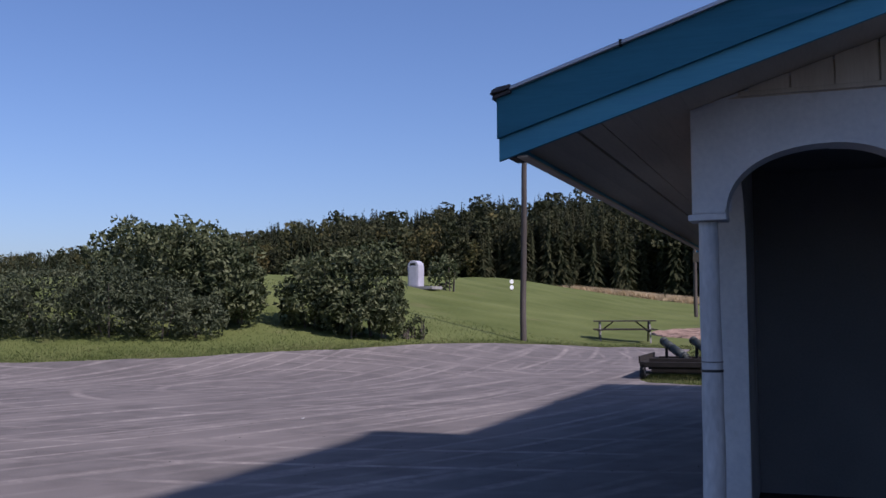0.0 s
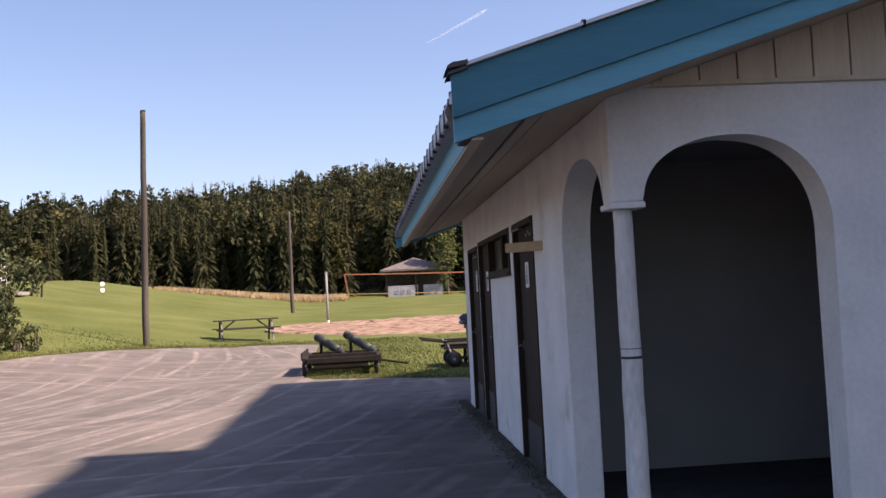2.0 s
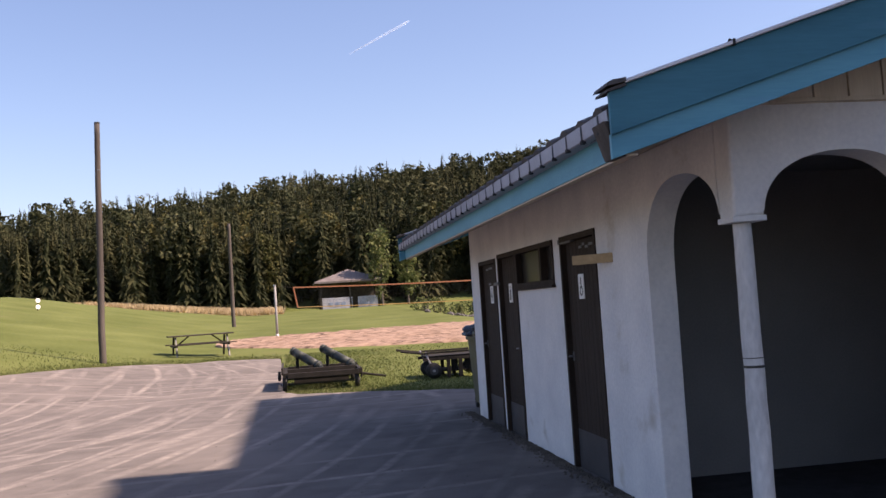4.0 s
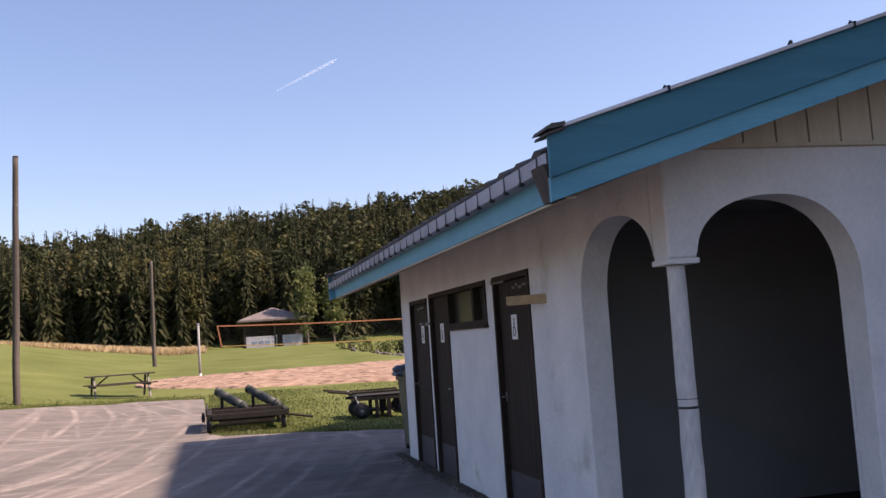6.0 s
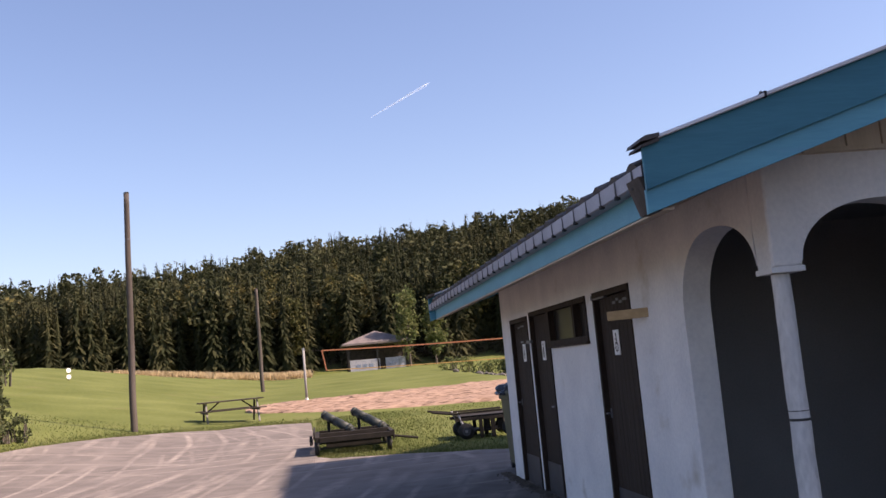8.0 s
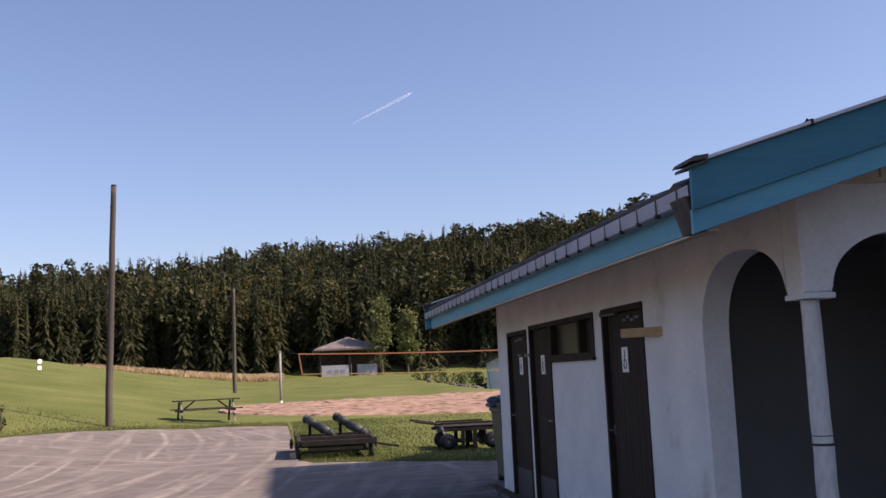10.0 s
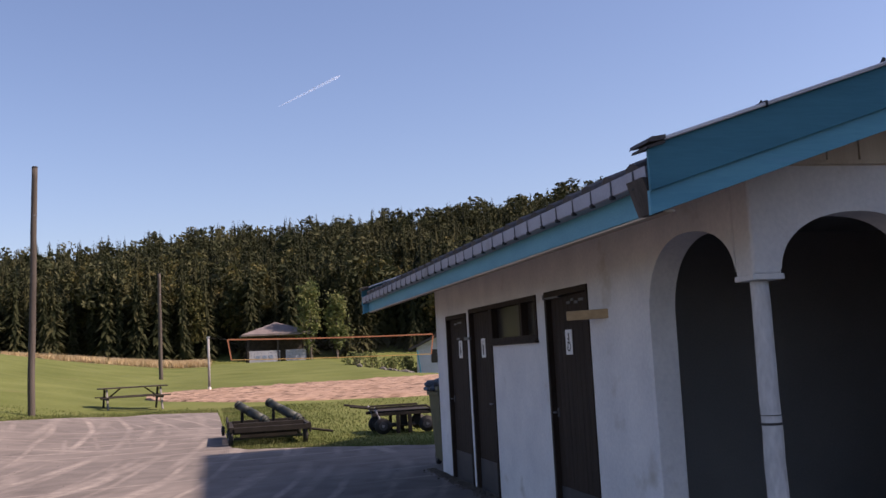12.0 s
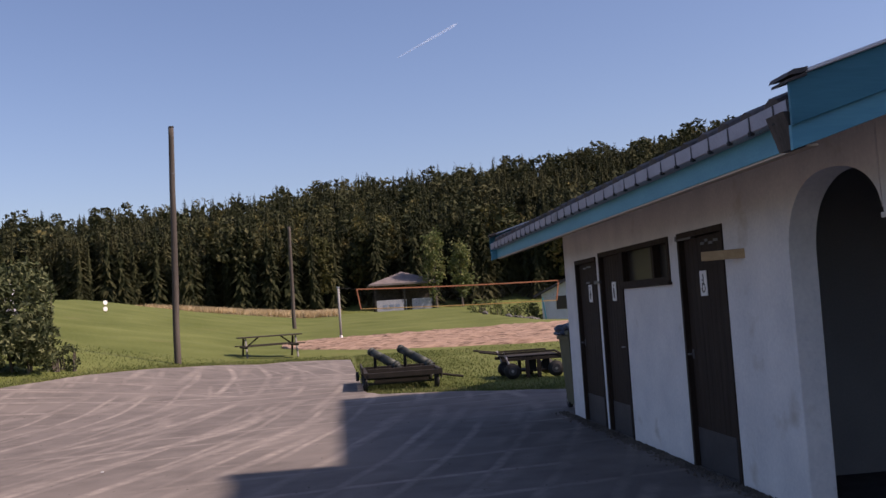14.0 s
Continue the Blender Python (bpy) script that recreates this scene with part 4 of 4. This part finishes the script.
br = np.random.default_rng(31)
spots = []
for k in range(26000):
    x = br.uniform(-22, 4)
    y = asphalt_edge(x) + 0.02 + abs(br.normal()) * 0.9
    spots.append((x, y))
for k in range(14000):
    x = -2.62 + abs(br.normal()) * 1.6
    spots.append((x, br.uniform(asphalt_edge(x) + 0.05, 26)))
for k in range(42000):
    x, y = br.uniform(-22, 6), 12 + 14 * br.random() ** 1.4
    if y > asphalt_edge(x) + 0.05 and not (x > -5.3 and np.interp(x, [p[0] for p in NEAR_SAND], [p[1] for p in NEAR_SAND]) < y < np.interp(x, [p[0] for p in FAR_SAND], [p[1] for p in FAR_SAND])):
        spots.append((x, y))
blades("grass_tufts", spots, 0.055, 0.012, GRASS_BLADE, "short green grass blades along the asphalt edge", 32)
spots = [(br.uniform(-36, -3), 76 + 9 * br.random()) for k in range(62000)]
spots = [p for p in spots if noise.noise((p[0] * 0.15, p[1] * 0.3, 0)) > -0.25 and p[1] > 76 + 6 * smooth_step(-8, -30, p[0])]
blades("dry_grass", spots, 0.5, 0.035, DRY_BLADE, "tall dry straw-coloured grass before the woods", 33)

# ---- things on the yard and field ----
def wood_pole(x, y, h, r0, r1, label, lean=0.02):
    ob = thing("wooden_pole", gz(x, y), label, "pole", "poles on the field")
    part("shaft", rod((0, 0, -0.3), (lean, 0.0, h), r0, r1, 16, rings=20, wobble=0.02), POLE_WOOD, ob, smooth=True)
    part("top_cap", rod((lean, 0, h - 0.002), (lean, 0, h + 0.03), r1 * 1.08, r1 * 0.9, 16), FELT, ob)
    part("steel_band", rod((lean * 0.8, 0, h * 0.8), (lean * 0.8, 0, h * 0.8 + 0.03), r1 * 1.12, r1 * 1.1, 16), KICK, ob)
    return ob


wood_pole(-7.6, 23.3, 6.7, 0.1, 0.075, "tall grey weathered timber pole on the grass", 0.15)
wood_pole(-5.7, 53.2, 6.0, 0.12, 0.09, "grey timber pole far out on the field")

net = thing("volleyball_net", gz(-2.24, 37.2), "volleyball net edged with orange bands above the gravel", "net")
nz = ground_z(-2.24, 37.2)
TL, BL, TR, BR = Vector((0, 0, 2.6 - nz)), Vector((0.13, 0, 1.76 - nz)), Vector((8.88, 0.3, 2.44 - nz)), Vector((8.74, 0.3, 1.58 - nz))


def band(a, b, h, sag=0.0):
    bm = bmesh.new()
    n, pts = 16, []
    for k in range(n + 1):
        p = a.lerp(b, k / n)
        p.z -= sag * math.sin(math.pi * k / n)
        pts.append(p)
    up = Vector((0, 0, h)) if abs((b - a).x) > 1 else Vector((h, 0, 0))
    th = Vector((0, 0.008, 0))
    for p, q in zip(pts, pts[1:]):
        vs = [bm.verts.new(c) for c in (p - th, q - th, q + up - th, p + up - th, p + th, q + th, q + up + th, p + up + th)]
        for f in ((0, 1, 2, 3), (7, 6, 5, 4), (3, 2, 6, 7), (1, 0, 4, 5)):
            bm.faces.new([vs[k] for k in f])
    bmesh.ops.remove_doubles(bm, verts=bm.verts[:], dist=0.0005)
    return bm


part("top_band", band(TL, TR, 0.055, 0.04), ORANGE, net)
part("bottom_band", band(BL, BR, 0.035, 0.03), surface("faded_yellow_band", (0.3, 0.2, 0.07), (0.42, 0.3, 0.1), rough=0.7), net)
part("side_band", band(BL, TL, 0.06), ORANGE, net)
part("side_band", band(BR, TR, 0.06), ORANGE, net)
cords = bmesh.new()
for k in range(1, 60):
    f1 = k / 60
    rod(TL.lerp(TR, f1), BL.lerp(BR, f1), 0.0018, sides=3, bm=cords)
for k in range(1, 6):
    rod(TL.lerp(BL, k / 6), TR.lerp(BR, k / 6), 0.0018, sides=3, bm=cords)
part("mesh_cords", cords, FELT, net)
for nm, x, dx in (("net_post", -3.0, 0), ("net_post", 7.6, 0)):
    ob = thing(nm, gz(x, 37.2), "grey round steel volleyball post", "post", "net posts")
    part("shaft", rod((0, 0, -0.3), (0, 0, 2.24), 0.055, 0.05, 12), GREY_POST, ob, smooth=True)
    part("collar", rod((0, 0, 2.2), (0, 0, 2.27), 0.062, 0.06, 12), STEEL, ob)
    part("base_sleeve", rod((0, 0, -0.05), (0, 0, 0.18), 0.07, 0.068, 12), SIGN_WHITE, ob)
    part("guy_cord", rod((0, 0, 2.2), tuple(TL + Vector((-2.24 - x, 0, 0.03))) if x < 0 else tuple(TR + Vector((-2.24 - x, 0, 0))), 0.006, sides=4), FELT, ob)

# picnic table
table = thing("picnic_table", gz(-5.35, 27.9), "weathered dark timber picnic table with attached benches", "table", turn=14)
for k in range(5):
    part("top_plank", box(-1.03, 1.03, -0.36 + 0.147 * k, -0.225 + 0.147 * k, 0.7, 0.74, 0.005), WORN_WOOD, table)
for s in (-1, 1):
    for k in range(2):
        part("bench_plank", box(-1.03, 1.03, s * 0.68 - 0.13 + 0.135 * k, s * 0.68 + 0.135 * k - 0.005, 0.42, 0.455, 0.005), WORN_WOOD, table)
    x = s * 0.82
    for t in (-1, 1):
        part("leg", box(-0.025, 0.025, -0.05, 0.05, -0.02, 0.74, 0.004, None, Matrix.Translation((x, t * 0.52, 0)) @ Matrix.Rotation(radians(t * 24), 4, "X")), WORN_WOOD if t > 0 else CONCRETE, table)
    part("cross_bar", box(x - 0.05, x - 0.01, -0.8, 0.8, 0.36, 0.42, 0.004), WORN_WOOD, table)
    part("brace", rod((x - s * 0.05, 0, 0.4), (x - s * 0.45, 0, 0.7), 0.025, sides=6), WORN_WOOD, table)


def wheel(parent, x, y, z, r, w, axis="x"):
    d = Vector((w / 2, 0, 0)) if axis == "x" else Vector((0, w / 2, 0))
    c = Vector((x, y, z))
    tyre = part("wheel", rod(c - d, c + d, r, r, 18), RUBBER, parent, "small black wheel", True)
    part("rim", rod(c - d * 1.1, c + d * 1.1, r * 0.55, r * 0.55, 14), KICK_PLATE, tyre)
    part("hub", rod(c - d * 1.4, c + d * 1.4, r * 0.18, r * 0.18, 8), STEEL, tyre)


cannon = thing("cannon_cart", gz(-1.9, 14.9), "low dark timber cart with two raised iron barrels", "cart", "carts on the grass")
for a, b in (((-0.02, 0.55, 0.42), (-0.5, 1.05, 0.72)), ((0.64, 0.45, 0.42), (0.12, 1.0, 0.74))):
    a, b = Vector(a), Vector(b)
    tube = bmesh.new()
    d = b - a
    for f0, f1, r0, r1 in ((-0.16, -0.1, 0.05, 0.075), (-0.1, 0.0, 0.096, 0.098), (0.0, 0.5, 0.094, 0.088), (0.5, 0.55, 0.092, 0.092), (0.55, 0.92, 0.086, 0.08), (0.92, 1.0, 0.09, 0.086)):
        rod(a + d * f0, a + d * f1, r0, r1, 18, tube)
    brl = part("barrel", tube, BARREL, cannon, "greenish grey iron barrel", True)
    part("bore", rod(b - d * 0.1, b + d * 0.004, 0.055, 0.055, 12), SIGN_BLACK, brl)
    part("knob", rod(a - d * 0.24, a - d * 0.15, 0.045, 0.04, 10), BARREL, brl)
    p = a.lerp(b, 0.82)
    part("prop", rod((p.x, p.y, 0.36), (p.x, p.y, p.z - 0.06), 0.035, 0.03, 8), CART_WOOD, cannon)
    part("cradle", box(a.x - 0.16, a.x + 0.16, a.y - 0.07, a.y + 0.07, 0.34, 0.42, 0.008), CART_WOOD, cannon)
for k in range(7):
    y = -0.62 + 0.26 * k
    part("deck_plank", box(-0.6, 0.72, y, y + 0.2, 0.27, 0.3, 0.004), CART_WOOD, cannon)
for x in (-0.7, 0.74):
    part("side_rail", box(x, x + 0.08, -0.78, 1.3, 0.27, 0.37, 0.008), CART_WOOD, cannon)
for y, z in ((-0.8, 0.26), (-0.1, 0.3), (1.22, 0.28)):
    part("cross_rail", box(-0.62, 0.74, y, y + 0.08, z, z + 0.1, 0.008), CART_WOOD, cannon)
for y in (-0.55, 0.95):
    part("axle", rod((-0.74, y, 0.14), (0.78, y, 0.14), 0.022, sides=8), BARREL, cannon)
    part("axle_beam", box(-0.5, 0.56, y - 0.05, y + 0.05, 0.15, 0.265, 0.006), CART_WOOD, cannon)
    for x in (-0.68, 0.72):
        wheel(cannon, x, y, 0.14, 0.145, 0.08)
wheel(cannon, -0.8, 1.2, 0.2, 0.1, 0.06)
part("tow_bar", rod((0.78, 0.6, 0.2), (1.4, 0.7, 0.08), 0.025, sides=8), CART_WOOD, cannon)
part("rack_board", box(-0.735, -0.702, -0.7, 1.25, 0.33, 0.47, 0.005), CART_WOOD, cannon)
part("peg", rod((0.8, -0.74, 0.2), (0.8, -0.74, 0.38), 0.02, sides=6), CART_WOOD, cannon)

cart = thing("hand_cart", gz(0.8, 15.2), "dark flat hand cart with small wheels on the grass", "cart", "carts on the grass")
for k in range(4):
    part("deck_plank", box(-0.52, 0.62, -0.42 + 0.21 * k, -0.22 + 0.21 * k, 0.42, 0.455, 0.005), CART_WOOD, cart)
for y in (-0.45, 0.41):
    part("side_rail", box(-0.6, 0.66, y, y + 0.05, 0.36, 0.42, 0.005), CART_WOOD, cart)
    part("handle", rod((-0.5, y + 0.02, 0.5), (-1.05, y + 0.02, 0.585), 0.022, sides=8), CART_WOOD, cart)
    part("leg", box(-0.12, -0.05, y, y + 0.05, 0.0, 0.36, 0.004), CART_WOOD, cart)
    part("leg", box(0.12, 0.2, y, y + 0.05, 0.0, 0.36, 0.004), CART_WOOD, cart)
    part("brace", rod((-0.55, y + 0.02, 0.54), (-0.42, y + 0.02, 0.2), 0.024, sides=6), GUTTER, cart)
    wheel(cart, -0.4, y - 0.02, 0.16, 0.16, 0.08, "y")
    wheel(cart, 0.5, y - 0.02, 0.16, 0.16, 0.08, "y")
part("low_shelf", box(-0.2, 0.4, -0.4, 0.4, 0.13, 0.16, 0.004), CART_WOOD, cart)
for x in (-0.02, 0.26):
    part("upright_board", box(x, x + 0.14, -0.36, -0.33, 0.12, 0.37, 0.004), CART_WOOD, cart)
part("top_rail", box(-0.56, 0.5, -0.47, -0.43, 0.5, 0.54, 0.005), CART_WOOD, cart)
part("top_rail", box(-0.56, 0.5, 0.43, 0.47, 0.5, 0.54, 0.005), CART_WOOD, cart)
part("end_rail", rod((0.5, -0.45, 0.52), (0.7, -0.45, 0.4), 0.022, sides=6), CART_WOOD, cart)

# wheeled bin at the corner
wbin = thing("wheeled_bin", (0.36, 8.5, 0.035), "faded green wheeled bin with a dark bag over it", "bin")
bb = bmesh.new()
lo = [bb.verts.new((x, y, 0.06)) for x, y in ((-0.24, -0.26), (0.24, -0.26), (0.24, 0.26), (-0.24, 0.26))]
hi = [bb.verts.new((x, y, 1.0)) for x, y in ((-0.29, -0.33), (0.29, -0.33), (0.29, 0.33), (-0.29, 0.33))]
for k in range(4):
    bb.faces.new((lo[k], lo[(k + 1) % 4], hi[(k + 1) % 4], hi[k]))
bb.faces.new(lo[::-1])
bb.faces.new(hi)
bmesh.ops.bevel(bb, geom=bb.edges[:], offset=0.03, segments=2, affect="EDGES")
part("body", bb, BIN_GREEN, wbin)
part("rim", box(-0.31, 0.31, -0.35, 0.35, 0.96, 1.02, 0.015), BIN_GREEN, wbin)
part("lid", box(-0.31, 0.31, -0.36, 0.35, 1.02, 1.09, 0.03), BIN_GREEN, wbin)
bag = bmesh.new()
bmesh.ops.create_icosphere(bag, subdivisions=4, radius=1.0)
for v in bag.verts:
    w = noise.noise(v.co * 2.5) * 0.3 + noise.noise(v.co * 7) * 0.12
    v.co = Vector((v.co.x * 0.33, v.co.y * 0.36, v.co.z * 0.12)) * (1 + w) + Vector((-0.04, 0, 1.08))
part("bag", bag, BAG, wbin, "crumpled dark blue plastic bag", True)
for x in (-0.2, 0.2):
    wheel(wbin, x, 0.27, 0.1, 0.1, 0.05)

# white recycling bin on the rise
rb = thing("recycling_bin", gz(-16.25, 36.0), "tall pale lilac bin with a rounded hooded top", "bin", turn=-4)
body = [(-0.27, 0.0), (0.27, 0.0), (0.27, 0.95)] + [(0.27 * math.cos(a), 0.95 + 0.26 * math.sin(a)) for a in np.linspace(0.25, math.pi - 0.25, 9)] + [(-0.27, 0.95)]
shell = part("body", slab(body, "y", -0.3, 0.3, 0.03), LILAC, rb)
part("front_panel", box(-0.21, 0.21, -0.325, -0.3, 0.06, 0.93, 0.01), LILAC, rb)
part("slot", slab([(-0.15, 0.98), (0.15, 0.98), (0.12, 1.09), (-0.12, 1.09)], "y", -0.312, -0.219), SIGN_BLACK, rb, "dark opening")
part("slab", box(-0.5, 1.1, -0.6, 0.5, -0.12, 0.02, 0.01), CONCRETE, rb)

mk = thing("field_marker", gz(-14.85, 46.5), "short dark stake with two round white discs", "marker", turn=40)
part("stake", rod((0, 0, -0.2), (0, 0, 0.62), 0.03, 0.025, 8), BROWN, mk)
for z in (0.2, 0.52):
    part("disc", rod((0, -0.05, z), (0, -0.03, z), 0.12, 0.12, 18), SIGN_WHITE, mk)

# pavilion beyond the field
pav = thing("pavilion", gz(4.2, 106.0), "open pavilion with a weathered hipped roof", "pavilion")
pz = ground_z(4.2, 106.0)
hip = bmesh.new()
top = hip.verts.new((0, 0, 6.1 - pz))
c4 = [hip.verts.new((x, y, 4.75 - pz)) for x, y in ((-3.9, -3.4), (3.9, -3.4), (3.9, 3.4), (-3.9, 3.4))]
c5 = [hip.verts.new((x, y, 4.55 - pz)) for x, y in ((-3.9, -3.4), (3.9, -3.4), (3.9, 3.4), (-3.9, 3.4))]
for k in range(4):
    hip.faces.new((c4[k], c4[(k + 1) % 4], top))
    hip.faces.new((c5[k], c5[(k + 1) % 4], c4[(k + 1) % 4], c4[k]))
hip.faces.new(c5[::-1])
part("roof", hip, ROOF_FAR, pav)
for x in (-3.2, 0, 3.2):
    for y in (-2.8, 2.8):
        part("post", box(x - 0.1, x + 0.1, y - 0.1, y + 0.1, -0.2, 4.6 - pz, 0), WORN_WOOD, pav)
for a, b in ((-3.1, 0.2), (0.8, 3.0)):
    part("half_wall", box(a, b, -2.9, -2.7, -0.2, 1.25, 0.02), WHITE_PAINT, pav)
for x in (-2.4, -1.7, -1.0):
    part("blue_panel", box(x, x + 0.45, -2.94, -2.9, 0.35, 0.75, 0.01), LILAC_BLUE, pav)
part("back_wall", box(-3.2, 3.2, 2.7, 2.85, -0.2, 4.5 - pz, 0), WORN_WOOD, pav)

cab = thing("white_cabin", gz(13.3, 60.5), "white rendered cabin with a dark gabled roof", "building", turn=-16)
cz = ground_z(13.3, 60.5)
gp = [(-2.6, -0.3), (2.6, -0.3), (2.6, 2.0 - cz + 0.1), (0, 3.3 - cz), (-2.6, 2.0 - cz + 0.1)]
part("wall", slab(gp, "y", 0, 5), surface("grey_white_render", (0.4, 0.42, 0.46), (0.5, 0.52, 0.56), scale=2, rough=0.9), cab)
for s in (-1, 1):
    rf = [(s * 3.1, 1.83 - cz + 0.05), (0, 3.35 - cz), (0, 3.5 - cz), (s * 3.1, 1.98 - cz + 0.05)]
    part("roof", slab(rf, "y", -0.5, 5.4), FELT, cab)
part("window", box(-1.6, -0.9, -0.03, 0.0, 1.0, 1.9, 0), PANE, cab)
part("drain_pipe", rod((-2.5, -0.45, 1.9 - cz), (-2.3, -0.06, -0.2), 0.05, sides=8), BLUE_LIGHT, cab)

# rubble heap beside the cabin
rr = np.random.default_rng(77)
heap = thing("rubble_heap", gz(9.6, 58.0), "low heap of grey stones beside the court", "stones")
for k in range(40):
    bm = bmesh.new()
    bmesh.ops.create_icosphere(bm, subdivisions=1, radius=1.0)
    s = rr.uniform(0.12, 0.3)
    for v in bm.verts:
        v.co *= s * rr.uniform(0.7, 1.15)
    x, y = rr.normal() * 1.1, rr.normal() * 0.5
    me = part("stone", bm, STONE, heap)
    me.location = (x, y, ground_z(9.6 + x, 58 + y) - ground_z(9.6, 58) + max(0.0, 0.25 - 0.12 * abs(x)))

# a scrap of paper and pebbles lying on the asphalt
scrap = thing("paper_scrap", (-5.6, 6.0, 0.037), "small white scrap of paper on the asphalt", "litter")
part("sheet", box(-0.014, 0.014, -0.012, 0.012, 0.0, 0.008, 0.002), SIGN_WHITE, scrap)
pr = np.random.default_rng(8)
pv, pf = [], []
for k in range(500):
    x, y, sz = pr.uniform(-12, -0.2), pr.uniform(2, 20), pr.uniform(0.005, 0.013)
    if y > asphalt_edge(x) - 0.1:
        continue
    b, a, z = len(pv), pr.uniform(0, 6.28), ground_z(x, y) + 0.034
    for q in range(3):
        pv.append((x + sz * math.cos(a + 2.09 * q), y + sz * math.sin(a + 2.09 * q), z))
    pv.append((x, y, z + sz * 0.8))
    pf += [(b, b + 1, b + 3), (b + 1, b + 2, b + 3), (b + 2, b, b + 3)]
tagged(raw("loose_gravel", pv, pf, STONE), "scattered loose gravel on the asphalt", "gravel", kind="stuff")

# contrail, far off in the sky
CT = bpy.data.materials.new("ice_cloud")
CT.use_nodes = True
n, l = links(CT)
em, tp, mx = n.new("ShaderNodeBsdfTranslucent"), n.new("ShaderNodeBsdfTransparent"), n.new("ShaderNodeMixShader")
em.inputs[0].default_value = (0.95, 0.95, 0.95, 1)
mx.inputs[0].default_value = 0.14
l.new(tp.outputs[0], mx.inputs[1])
front_lit, both = n.new("ShaderNodeBsdfDiffuse"), n.new("ShaderNodeAddShader")
front_lit.inputs[0].default_value = (0.95, 0.95, 0.95, 1)
l.new(em.outputs[0], both.inputs[0])
l.new(front_lit.outputs[0], both.inputs[1])
l.new(both.outputs[0], mx.inputs[2])
l.new(mx.outputs[0], n["Material Output"].inputs[0])
eye0 = Vector((-2.6, -4.9, 1.5))
ca, cb = (eye0 + Vector(d).normalized() * 3000 for d in ((0.0725, 0.9644, 0.2545), (0.1332, 0.9498, 0.2829)))
cm = bmesh.new()
rod(ca, ca.lerp(cb, 0.5), 1.0, 3.2, 8, cm, 4)
rod(ca.lerp(cb, 0.5), ca.lerp(cb, 0.93), 3.2, 4.2, 8, cm, 6)
rod(ca.lerp(cb, 0.93), cb, 4.2, 1.0, 8, cm, 2)
tagged(part("contrail", cm, CT), "thin white vapour trail across the clear sky", "vapour trail", kind="structure")
